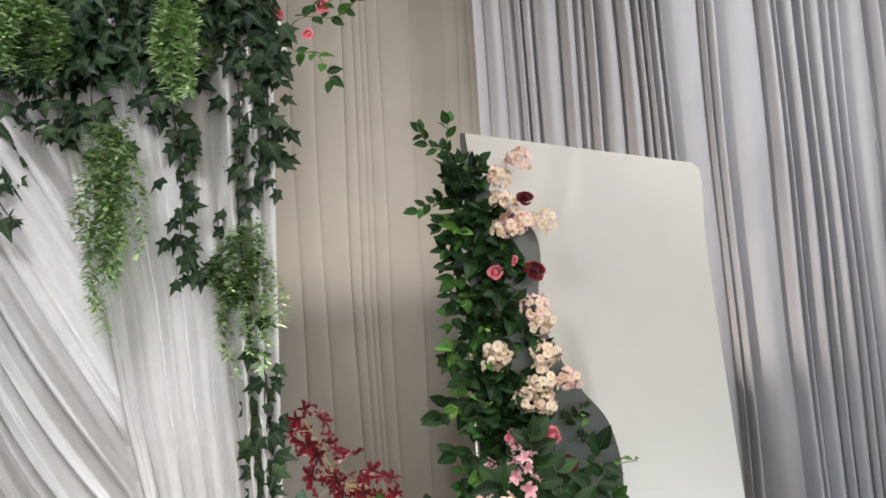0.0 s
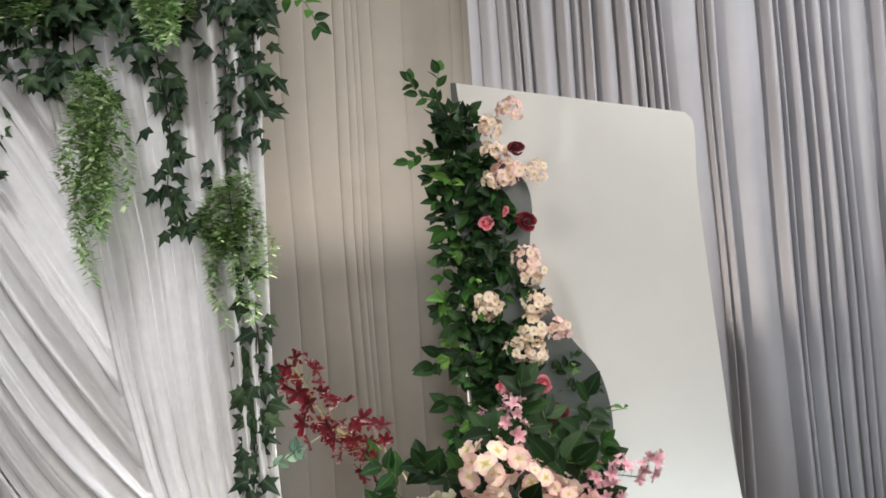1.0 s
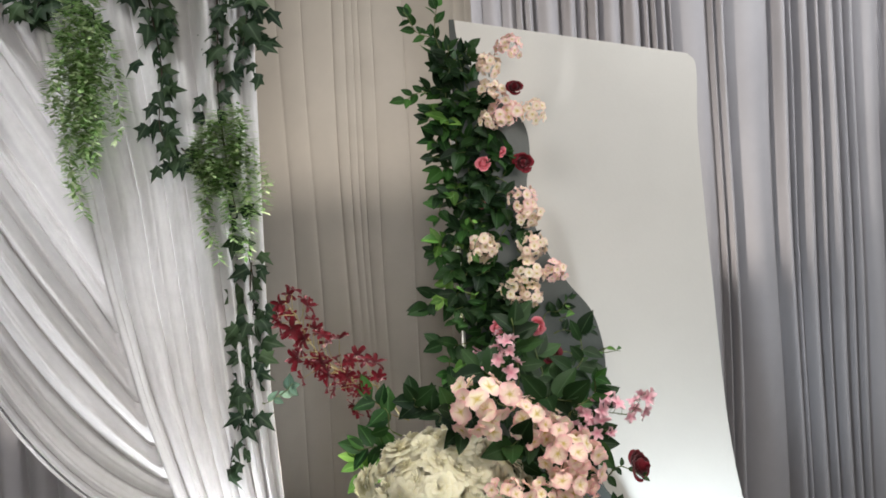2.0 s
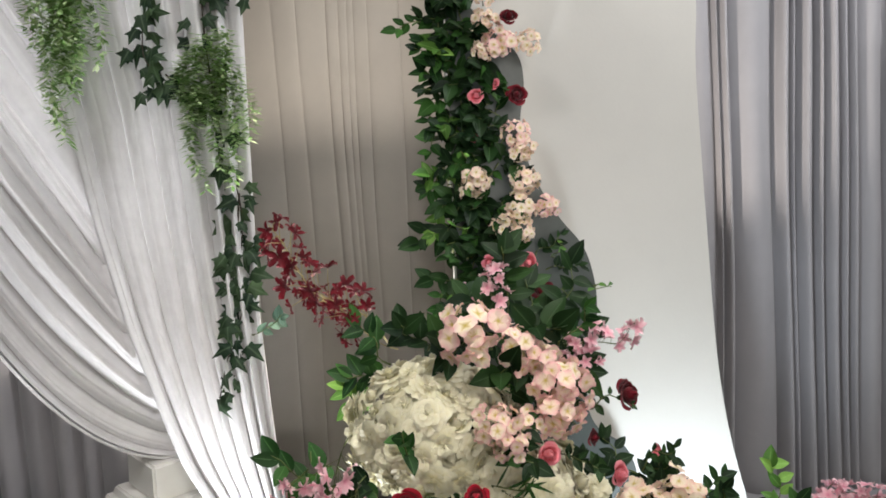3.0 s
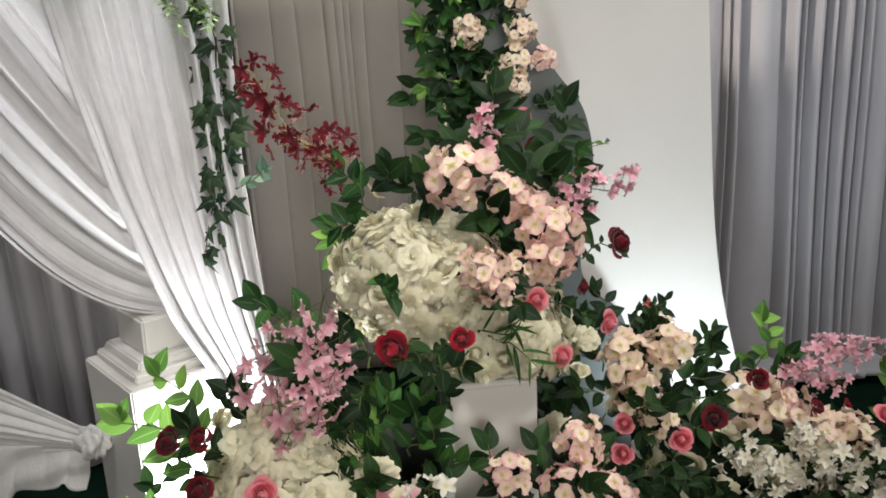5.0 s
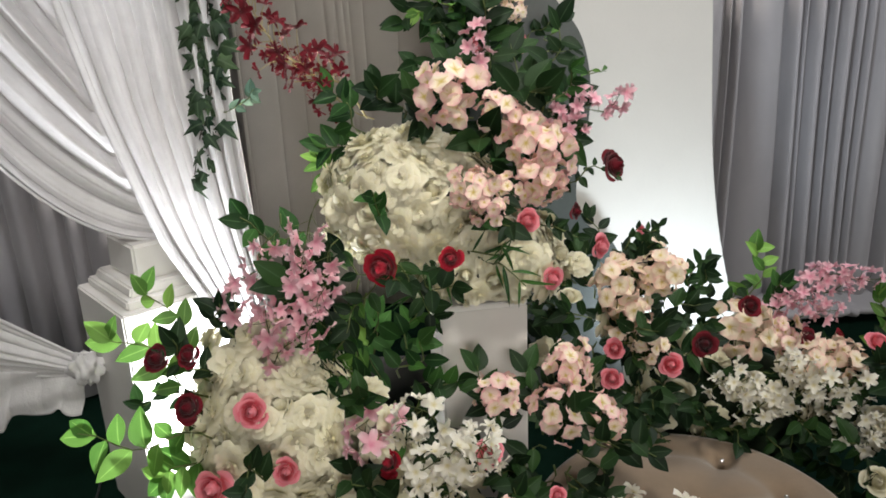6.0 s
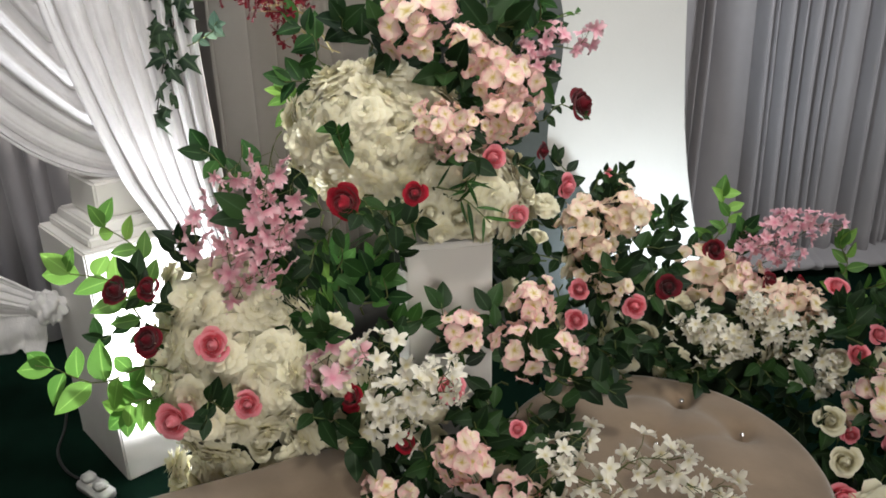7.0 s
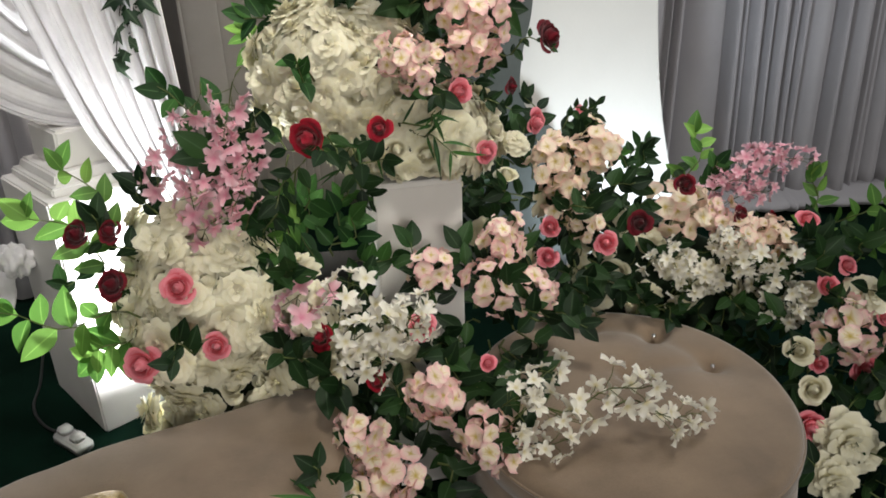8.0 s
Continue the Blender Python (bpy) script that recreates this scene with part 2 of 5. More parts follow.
def sheet(nu, nv, f, thick=0.0):
    """A grid of points f(u, v) as a sheet."""
    bm = bmesh.new()
    uvl = bm.loops.layers.uv.new("UVMap")
    rows_ = [[bm.verts.new(f(i / nu, j / nv)) for i in range(nu + 1)] for j in range(nv + 1)]
    for j in range(nv):
        for i in range(nu):
            fc = bm.faces.new((rows_[j][i], rows_[j][i + 1], rows_[j + 1][i + 1], rows_[j + 1][i]))
            for lp, (a, b) in zip(fc.loops, ((i, j), (i + 1, j), (i + 1, j + 1), (i, j + 1))):
                lp[uvl].uv = (a / nu, b / nv)
    if thick:
        # a back layer at the cloth's thickness, closed along the borders
        bm.normal_update()
        back = [[bm.verts.new(v.co - v.normal * thick) for v in row] for row in rows_]
        for j in range(nv):
            for i in range(nu):
                bm.faces.new((back[j][i], back[j + 1][i], back[j + 1][i + 1], back[j][i + 1]))
        for a, b in ((rows_[0], back[0]), (back[-1], rows_[-1]), ([r[0] for r in back], [r[0] for r in rows_]), ([r[-1] for r in rows_], [r[-1] for r in back])):
            for k in range(len(a) - 1):
                bm.faces.new((b[k], b[k + 1], a[k + 1], a[k]))
    return bm


def box(bm, at, size, turn=0.0, bevel=0.004, taper=1.0):
    """A bevelled box that stands on at; taper narrows its top."""
    made = bmesh.ops.create_cube(bm, size=1.0)["verts"]
    for v in made:
        k = taper if v.co.z > 0 else 1.0
        v.co = Vector((v.co.x * size[0] * k, v.co.y * size[1] * k, (v.co.z + 0.5) * size[2]))
    edges = list({e for v in made for e in v.link_edges})
    if bevel:
        made = list({v for f in bmesh.ops.bevel(bm, geom=edges, offset=bevel, segments=3, affect="EDGES")["faces"] for v in f.verts} | {v for v in made if v.is_valid})
    bmesh.ops.transform(bm, matrix=Matrix.Translation(at) @ Matrix.Rotation(turn, 4, "Z"), verts=made)


def smooth_line(points, n):
    """Points along a smooth curve through the given ones."""
    pts = [Vector(p) for p in points]
    pts = [2 * pts[0] - pts[1], *pts, 2 * pts[-1] - pts[-2]]
    out = []
    for k in range(1, len(pts) - 2):
        a, b, c, d = pts[k - 1:k + 3]
        for s in range(n):
            x = s / n
            out.append(0.5 * (2 * b + (c - a) * x + (2 * a - 5 * b + 4 * c - d) * x * x + (3 * b - a - 3 * c + d) * x ** 3))
    return out + [pts[-2]]


def tube(bm, points, r0, r1, sides=5):
    """A tapering round rod along points."""
    rings = []
    n = len(points)
    for k, p in enumerate(points):
        way = (points[min(k + 1, n - 1)] - points[max(k - 1, 0)]).normalized()
        q = way.to_track_quat("Z", "Y")
        r = r0 + (r1 - r0) * k / max(1, n - 1)
        rings.append([bm.verts.new(p + q @ Vector((r * math.cos(a), r * math.sin(a), 0))) for a in (2 * math.pi * s / sides for s in range(sides))])
    for a, b in zip(rings, rings[1:]):
        for s in range(sides):
            bm.faces.new((a[s], a[(s + 1) % sides], b[(s + 1) % sides], b[s]))
    bm.faces.new(rings[-1])
    bm.faces.new(rings[0][::-1])


# ---- flowers and leaves, each built once ----
def grid_into(bm, uvl, f, nu, nv):
    """Adds a patch; the first UV runs from the heart of the flower to the rim."""
    rows_ = [[bm.verts.new(f(i / nu, j / nv)) for i in range(nu + 1)] for j in range(nv + 1)]
    for j in range(nv):
        for i in range(nu):
            fc = bm.faces.new((rows_[j][i], rows_[j][i + 1], rows_[j + 1][i + 1], rows_[j + 1][i]))
            for lp, (a, b) in zip(fc.loops, ((i, j), (i + 1, j), (i + 1, j + 1), (i, j + 1))):
                lp[uvl].uv = (b / nv, a / nu)


def rose_bmesh(seed, petals, openness=1.0):
    """A rose of unit radius that faces +Z: petals wound in a spiral, the inner ones closed over the bud, the outer ones flared and rolled back."""
    r_ = random.Random(seed)
    bm = bmesh.new()
    uvl = bm.loops.layers.uv.new("UVMap")
    for i in range(petals):
        q = i / (petals - 1)
        a0 = 2.39996 * i + r_.uniform(-0.15, 0.15)
        half = 1.35 - 0.62 * q
        belly = 0.10 + 0.54 * q ** 0.9 * openness
        tall = (0.62 - 0.46 * q ** 1.4) * r_.uniform(0.93, 1.07)
        wob, roll, skew = r_.uniform(0, 6), r_.uniform(0.7, 1.3), r_.uniform(0.05, 0.10)

        def f(u, v, q=q, a0=a0, half=half, belly=belly, tall=tall, wob=wob, roll=roll, skew=skew):
            if v == 0:
                return Vector((0, 0, -0.38))
            w = 2 * u - 1
            ang = a0 + w * half * min(1.0, 0.30 + 0.95 * v)
            s = v * (1 - 0.20 * abs(w) ** 2.6)
            rad = 0.03 + (belly - 0.03) * math.sin(math.pi / 2 * min(1, s / 0.62)) * (1 + skew * w)
            z = -0.38 + (tall + 0.38) * s
            if q < 0.15:
                rad = 0.02 + (0.15 + 0.5 * q) * math.sin(math.pi * min(0.97, s)) * (1 + 2 * skew * w)
            elif s > 0.6:
                e = (s - 0.6) / 0.4
                rad += e ** 1.4 * (0.29 * q * roll - 0.92 * belly * (1 - q) ** 1.6)
                z -= 0.22 * q * roll * e * e
            wave = (0.022 * math.sin(6 * u + wob) + 0.012 * math.sin(15 * u + 2 * wob)) * v * v * (0.4 + q)
            return Vector(((rad + wave) * math.cos(ang), (rad + wave) * math.sin(ang), z + 1.3 * wave))
        grid_into(bm, uvl, f, 7, 6)
    bmesh.ops.remove_doubles(bm, verts=bm.verts[:], dist=1e-5)
    return bm


def floret_into(bm, uvl, m, petals, r, narrow, cup, r_, nu=2, nv=3):
    """One small flat flower of rounded or pointed petals."""
    for j in range(petals):
        a0 = 2 * math.pi * j / petals + r_.uniform(-0.12, 0.12)
        lift, twist, size = cup * r_.uniform(0.5, 1.5), r_.uniform(-0.25, 0.25), r_.uniform(0.88, 1.1)

        def f(u, v, a0=a0, lift=lift, twist=twist, size=size):
            w = 2 * u - 1
            width = narrow * (math.sin(math.pi * (0.10 + 0.78 * v)) ** 0.8) if v > 0 else 0.0
            x, y = r * size * v, r * width * w
            z = r * (lift * v - 0.25 * v ** 3 + 0.18 * w * w * v + twist * w * v + 0.07 * math.sin(5 * w + 9 * twist) * v * v)
            return m @ Vector((x * math.cos(a0) - y * math.sin(a0), x * math.sin(a0) + y * math.cos(a0), z))
        grid_into(bm, uvl, f, nu, nv)


def floret_bmesh(seed, petals, narrow, cup):
    """One small flower of unit radius, facing +Z."""
    r_ = random.Random(seed)
    bm = bmesh.new()
    uvl = bm.loops.layers.uv.new("UVMap")
    floret_into(bm, uvl, Matrix(), petals, 1.0, narrow, cup, r_, 4, 4)
    bmesh.ops.remove_doubles(bm, verts=bm.verts[:], dist=1e-5)
    return bm


def head_frame(seed, count=25, reach=0.12):
    """The forked green stalks of a flower head of unit radius, and the poses of its florets: a loose dome with gaps."""
    r_ = random.Random(seed)
    bm = bmesh.new()
    root = bm.verts.new((0, 0, -0.1))

    def stalk(end, r):
        q = (end - root.co).to_track_quat("Z", "Y")
        ring = [bm.verts.new(end + q @ Vector((r * math.cos(a), r * math.sin(a), 0))) for a in (0.0, 1.57, 3.14, 4.71)]
        for a, b in zip(ring, ring[1:] + ring[:1]):
            bm.faces.new((root, a, b))
        bm.faces.new(ring[::-1])
    stalk(Vector((0.05, 0, -0.95)), 0.05)
    poses = []
    for i in range(count):
        c = 1 - (i + 0.5) / count * (1 + reach)
        s = math.sqrt(max(0, 1 - c * c))
        a = 2.39996 * i + r_.uniform(-0.3, 0.3)
        way = Vector((s * math.cos(a), s * math.sin(a), c))
        at = way * r_.uniform(0.66, 1.06) * (1 + 0.18 * math.sin(3 * a + seed))
        at.z -= 0.15
        tilt = (way + Vector([r_.uniform(-0.5, 0.5) for _ in range(3)])).normalized()
        poses.append(facing(at, tilt, r_.uniform(0.31, 0.39), r_.uniform(0, 6)))
        stalk(at - tilt * 0.03, 0.022)
    return bm, poses


def bloom_bmesh(seed):
    """A full cream bloom of unit radius: rings of broad ruffled petals over a ball, facing +Z."""
    r_ = random.Random(seed + 50)
    bm = bmesh.new()
    uvl = bm.loops.layers.uv.new("UVMap")
    for k, (count, theta) in enumerate(((3, 0.16), (4, 0.36), (5, 0.58), (6, 0.82), (7, 1.08), (8, 1.36), (8, 1.66))):
        for j in range(count):
            a0 = 2 * math.pi * (j + 0.5 * (k % 2)) / count + r_.uniform(-0.25, 0.25)
            half = math.pi / count * r_.uniform(1.15, 1.5)
            tip, lift, wob = theta + r_.uniform(-0.12, 0.14), r_.uniform(0.02, 0.24), r_.uniform(0, 6)

            def f(u, v, a0=a0, half=half, tip=tip, lift=lift, wob=wob):
                if v == 0:
                    return Vector((0, 0, 0.1))
                w = 2 * u - 1
                s = v * (1 - 0.20 * abs(w) ** 2.2)
                pol = tip - 0.72 * (1 - s)
                wave = (0.060 * math.sin(6 * u + wob) + 0.040 * math.sin(14 * u + 2 * wob)) * v * v
                r = 0.50 + 0.36 * s + lift * s ** 3 - 0.05 * w * w + wave
                az = a0 + w * half * (0.5 + 0.5 * v)
                return Vector((r * math.sin(pol) * math.cos(az), r * math.sin(pol) * math.sin(az), r * math.cos(pol)))
            grid_into(bm, uvl, f, 6, 5)
    bmesh.ops.remove_doubles(bm, verts=bm.verts[:], dist=1e-5)
    return bm


def spray_points(length, sag):
    return [Vector((sag * (k / 8) ** 2 * length, 0.02 * math.sin(k), length * k / 8)) for k in range(9)]


def spray_frame(seed, length, sag, count, r, start, wide):
    """A stem with its short stalks, and the poses of the blossoms at their ends."""
    r_ = random.Random(seed)
    bm = bmesh.new()
    pts = spray_points(length, sag)
    tube(bm, pts, 0.0024, 0.001, 5)
    poses = []
    for i in range(count):
        s = start + (1 - start) * (i + r_.random()) / count
        x = s * 8
        p = pts[min(7, int(x))].lerp(pts[min(8, int(x) + 1)], x - int(x))
        a = 2.4 * i + r_.uniform(-0.4, 0.4)
        out = Vector((math.cos(a), math.sin(a), r_.uniform(-0.1, 0.9)))
        tip = p + out * wide * r_.uniform(0.5, 1.15) * (1.2 - 0.75 * s)
        tube(bm, [p - Vector((0, 0, 0.01)), p.lerp(tip, 0.6), tip], 0.0010, 0.0007, 4)
        poses.append(facing(tip, out + Vector([r_.uniform(-0.5, 0.5) for _ in range(3)]), r * r_.uniform(0.7, 1.15), a))
    return bm, poses


def leaf_bmesh(length, width, droop, fold, point=1.0):
    """A pointed oval leaf along +X, face up."""
    bm = bmesh.new()
    uvl = bm.loops.layers.uv.new("UVMap")

    def f(u, v):
        w = 2 * u - 1
        half = width / 2 * math.sin(math.pi * v ** 0.85) ** 0.85 * (1 - 0.25 * point * v) if 0 < v < 1 else 0.0
        return Vector((length * v, half * w, fold * abs(w) * half * 1.4 - droop * length * v * v + 0.006 * width * math.sin(14 * v) * w))
    grid_into(bm, uvl, f, 4, 7)
    bmesh.ops.remove_doubles(bm, verts=bm.verts[:], dist=1e-5)
    return bm


def ivy_leaf_bmesh(size, seed):
    """A five-lobed ivy leaf along +X."""
    r_ = random.Random(seed)
    bm = bmesh.new()
    uvl = bm.loops.layers.uv.new("UVMap")
    outline = []
    for ang, rad in ((-158, .42), (-128, .62), (-100, .40), (-62, .80), (-34, .47), (0, 1.05), (34, .47), (62, .80), (100, .40), (128, .62), (158, .42)):
        rad *= r_.uniform(0.9, 1.1)
        a = radians(ang + r_.uniform(-4, 4))
        outline.append(Vector((0.42 + 0.62 * rad * math.cos(a), 0.62 * rad * math.sin(a), -0.22 * rad * rad * r_.uniform(0.2, 1.2))) * size)
    mid = bm.verts.new(Vector((0.42, 0, 0.05)) * size)
    vs = [bm.verts.new(p) for p in outline]
    inner = [bm.verts.new(mid.co.lerp(v.co, 0.5) + Vector((0, 0, 0.03 * size))) for v in vs]
    n = len(vs)
    for k in range(n):
        j = (k + 1) % n
        for fc in (bm.faces.new((mid, inner[k], inner[j])), bm.faces.new((inner[k], vs[k], vs[j], inner[j]))):
            for lp in fc.loops:
                lp[uvl].uv = (lp.vert.co.x / size, 0.5 + lp.vert.co.y / size)
    return bm


def tendril_bmesh(seed, length, wide):
    """A hanging strand set with short narrow leaflets."""
    r_ = random.Random(seed)
    bm = bmesh.new()
    uvl = bm.loops.layers.uv.new("UVMap")
    z, x, y, k = 0.0, 0.0, 0.0, 0
    bow = 0.03 + 0.02 * (seed % 3)
    while -z < length:
        q = -z / length
        z -= 0.010
        x = bow * math.sin(2.6 * q) + r_.uniform(-0.004, 0.004)
        y += r_.uniform(-0.004, 0.004)
        for _ in range(5):
            a = r_.uniform(0, 2 * math.pi)
            ln = r_.uniform(0.022, 0.044)
            out = Vector((math.cos(a), math.sin(a), r_.uniform(-0.9, 0.35))).normalized()
            side = out.cross(Vector((0, 0, 1))).normalized() * 0.0062
            base = Vector((x, y, z)) + out * wide * r_.random() * (1 - 0.75 * q)
            vs = [bm.verts.new(p) for p in (base, base + out * ln * 0.5 + side, base + out * ln, base + out * ln * 0.5 - side)]
            fc = bm.faces.new(vs)
            for lp, uv in zip(fc.loops, ((0, .5), (.5, 1), (1, .5), (.5, 0))):
                lp[uvl].uv = uv
        k += 1
    return bm


def variants(name, maker, material, n):
    return [mesh_of(name, maker(s), material, M_STEM) for s in range(n)]


ROSES = {}
for key_, mat_ in (("white", M_WHITE), ("red", M_RED), ("wine", M_DARKRED), ("pink", M_PINK)):
    ROSES[key_] = variants(key_ + "_rose", lambda s: rose_bmesh(s, (22, 17, 25)[s], 0.92 + 0.06 * s), mat_, 3)
ROSES["ruffle"] = variants("cream_bloom", bloom_bmesh, M_WHITE, 4)
FLORETS = {key_: [mesh_of("floret", floret_bmesh(s, 4 if s == 1 else 5, 0.66, 0.2), mat_) for s in range(4)] for key_, mat_ in (("blush", M_BLUSH), ("ivory", M_PEACH))}
HEADS = []
for s_ in range(4):
    bm, poses_ = head_frame(s_, 17 + s_)
    HEADS.append((mesh_of("hydrangea_head", bm, M_STEM), poses_))
LEAVES = {key_: [mesh_of("leaf", leaf_bmesh(0.074, 0.043 + 0.004 * s, 0.05 + 0.10 * s, 0.10 + 0.08 * s), mat_) for s in range(3)]
          for key_, mat_ in (("dark", M_LEAF), ("mid", M_MIDLEAF), ("fresh", M_LIGHTLEAF))}
LEAVES["blade"] = [mesh_of("leaf", leaf_bmesh(0.10, 0.010 + 0.002 * s, 0.15 + 0.15 * s, 0.2), M_MIDLEAF) for s in range(3)]
LEAVES["pale"] = [mesh_of("leaf", leaf_bmesh(0.055, 0.040, 0.1 + 0.1 * s, 0.1), M_PALE) for s in range(3)]
IVY = [mesh_of("ivy_leaf", ivy_leaf_bmesh(0.075, s), M_IVY) for s in range(4)]
TENDRILS = [mesh_of("tendril", tendril_bmesh(s, 0.30 + 0.07 * s, 0.024), M_FERN) for s in range(4)]
BLOSSOMS = {key_: [mesh_of("blossom", floret_bmesh(10 + s, 5, narrow_, 0.4), mat_) for s in range(3)] for key_, mat_, narrow_ in (("lilac", M_LILAC, 0.31), ("white", M_IVORY, 0.30), ("wine", M_DARKRED, 0.24))}
SPRAYS = {}
for key_, length_, sag_, count_, r_blossom, start_, wide_ in (("lilac", 0.20, 0.25, 11, 0.031, 0.25, 0.055), ("white", 0.20, 0.25, 12, 0.026, 0.25, 0.055), ("wine", 0.42, 0.16, 36, 0.026, 0.22, 0.075)):
    SPRAYS[key_] = []
    for s_ in range(3):
        bm, poses_ = spray_frame(s_, length_, sag_, count_, r_blossom, start_, wide_)
        SPRAYS[key_].append((mesh_of("blossom_spray", bm, M_TWIG if key_ == "wine" else M_STEM), poses_))


def sprig_stem_bmesh(length, sag):
    bm = bmesh.new()
    tube(bm, spray_points(length, sag), 0.0028, 0.0012, 5)
    return bm


SPRIG_STEMS = {ln: mesh_of("sprig_stem", sprig_stem_bmesh(ln, 0.25), M_STEM) for ln in (0.14, 0.20, 0.28)}
TOWARDS = Vector((0.05, -1.0, 0.25))


def turned(p, d, n, size):
    """Pose of a leaf at p that points along d with its face towards n."""
    x = d.normalized()
    z = (n - x * n.dot(x)).normalized()
    y = z.cross(x)
    m = Matrix((x, y, z)).transposed().to_4x4()
    return Matrix.Translation(p) @ m @ Matrix.Diagonal((size, size, size, 1))


def jitter(a):
    return Vector((rnd.uniform(-a, a), rnd.uniform(-a, a), rnd.uniform(-a, a)))


def sprig(parent, at, way, tone="dark", length=0.20, leaf=1.0, pairs=4):
    """A leafy twig under an arrangement: its stem, with leaves as pieces."""
    m = facing(at, way, 1.0, rnd.uniform(0, 6.28))
    stem = put("leaf_sprig", SPRIG_STEMS[length], parent, under(parent, m))
    back = m.inverted()
    pts = spray_points(length, 0.25)
    for k in range(2 * pairs + 1):
        s = 0.25 + 0.75 * k / (2 * pairs)
        x = s * 8
        p = pts[min(7, int(x))].lerp(pts[min(8, int(x) + 1)], x - int(x))
        a = (1 if k % 2 else -1) * rnd.uniform(0.6, 1.2)
        grow = (m.to_3x3() @ Vector((0, 0, 1))).normalized()
        n = (TOWARDS + Vector((0, 0, 0.35)) + jitter(0.6)).normalized()
        side = grow.cross(n).normalized()
        d = grow * math.cos(a) + side * math.sin(a) + jitter(0.25) if k < 2 * pairs else grow
        put("leaf", rnd.choice(LEAVES[tone]), stem, back @ turned(m @ p, d, n, leaf * rnd.uniform(0.7, 1.1)))
    return stem


def rose(parent, at, way, kind, r, label=""):
    return put("rose", rnd.choice(ROSES[kind]), parent, under(parent, facing(at, way, r, rnd.uniform(0, 6.28))), label)


def head(parent, at, way, kind, r, label=""):
    stalks, poses = rnd.choice(HEADS)
    ob = put("hydrangea_head", stalks, parent, under(parent, facing(at, way, 1.06 * r, rnd.uniform(0, 6.28))), label)
    for m in poses:
        put("floret", rnd.choice(FLORETS[kind]), ob, m)
    return ob


def spray(parent, at, way, kind, size=1.0, label="", spin=None):
    stalks, poses = rnd.choice(SPRAYS[kind])
    stem = put("blossom_spray", stalks, parent, under(parent, facing(at, way, size, rnd.uniform(0, 6.28) if spin is None else spin)), label)
    for m in poses:
        put("blossom", rnd.choice(BLOSSOMS[kind]), stem, m)
    return stem


def outward(at, heart, forward=0.5):
    """The way a flower faces: away from the heart of its arrangement and towards the viewers' side."""
    d = (Vector(at) - Vector(heart)).normalized() + TOWARDS * forward
    return (d + Vector([rnd.uniform(-0.2, 0.2) for _ in range(3)])).normalized()


def mound(parent, heart, radii, count, r, kind="white", front=-0.15, low=-0.7):
    """Roses packed over the front and top of a rounded mound."""
    for i in range(count):
        c = 1 - (i + 0.5) / count * (1 - low)
        s = math.sqrt(max(0, 1 - c * c))
        a = 2.39996 * i
        d = Vector((s * math.cos(a), s * math.sin(a), c))
        if d.y > -front:
            continue
        at = Vector(heart) + Vector((d.x * radii[0], d.y * radii[1], d.z * radii[2])) * rnd.uniform(0.88, 1.08)
        look_ = "ruffle" if kind == "white" and rnd.random() < 0.74 else kind
        rose(parent, at, d + Vector([rnd.uniform(-0.45, 0.45) for _ in range(3)]), look_, r * rnd.uniform(0.75, 1.12))


def dark_core(parent, at, radii):
    """An unseen dark lump added in the heart of a mound, to block light and darken its gaps."""
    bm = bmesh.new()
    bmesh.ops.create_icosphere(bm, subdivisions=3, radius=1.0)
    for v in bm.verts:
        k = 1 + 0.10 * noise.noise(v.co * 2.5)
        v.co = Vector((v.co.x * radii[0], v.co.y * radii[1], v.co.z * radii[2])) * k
    part("foam_base", bm, M_CORE, parent, "added dark core that blocks light between the flowers", m=under(parent, Matrix.Translation(at)))


def foliage(parent, heart, radii, count, tone="dark", front=0.3, length=0.14, leaf=1.0):
    """Leafy twigs that stick out all round a mound."""
    for i in range(count):
        c = 1 - 2 * (i + 0.5) / count
        s = math.sqrt(max(0, 1 - c * c))
        a = 2.39996 * i + 0.5
        d = Vector((s * math.cos(a), s * math.sin(a), c))
        if d.y > front:
            continue
        at = Vector(heart) + Vector((d.x * radii[0], d.y * radii[1], d.z * radii[2])) * 0.6
        sprig(parent, at, d + Vector([rnd.uniform(-0.4, 0.4) for _ in range(3)]), tone, length, leaf, 3)


# ---- the hall ----
def flat_box(name, lo, hi, material, label):
    bm = bmesh.new()
    box(bm, ((lo[0] + hi[0]) / 2, (lo[1] + hi[1]) / 2, lo[2]), (hi[0] - lo[0], hi[1] - lo[1], hi[2] - lo[2]), 0, 0)
    return tagged(part(name, bm, material, None, label, smooth=False), label, "", "", "structure")


flat_box("floor", (-4.6, -4.2, -0.10), (4.6, 4.6, 0.0), M_CARPET, "dark green carpeted stage floor")
flat_box("ceiling", (-4.6, -4.2, 4.2), (4.6, 4.6, 4.3), M_WALL, "plain white hall ceiling")
flat_box("wall_north", (-4.6, 4.45, 0.0), (4.6, 4.6, 4.2), M_WALL, "plain wall behind the curtains")
# unseen wall opening and window frame, added to house the front key light
bm = bmesh.new()
for lo, hi in (((-4.6, 0.0), (-0.15, 4.2)), ((2.55, 0.0), (4.6, 4.2)), ((-0.15, 0.0), (2.55, 1.65)), ((-0.15, 3.55), (2.55, 4.2))):
    box(bm, ((lo[0] + hi[0]) / 2, -4.25, lo[1]), (hi[0] - lo[0], 0.10, hi[1] - lo[1]), 0, 0)
tagged(part("wall_south", bm, M_WALL, None, smooth=False), "unseen plain wall with an opening added for the key light", kind="structure")
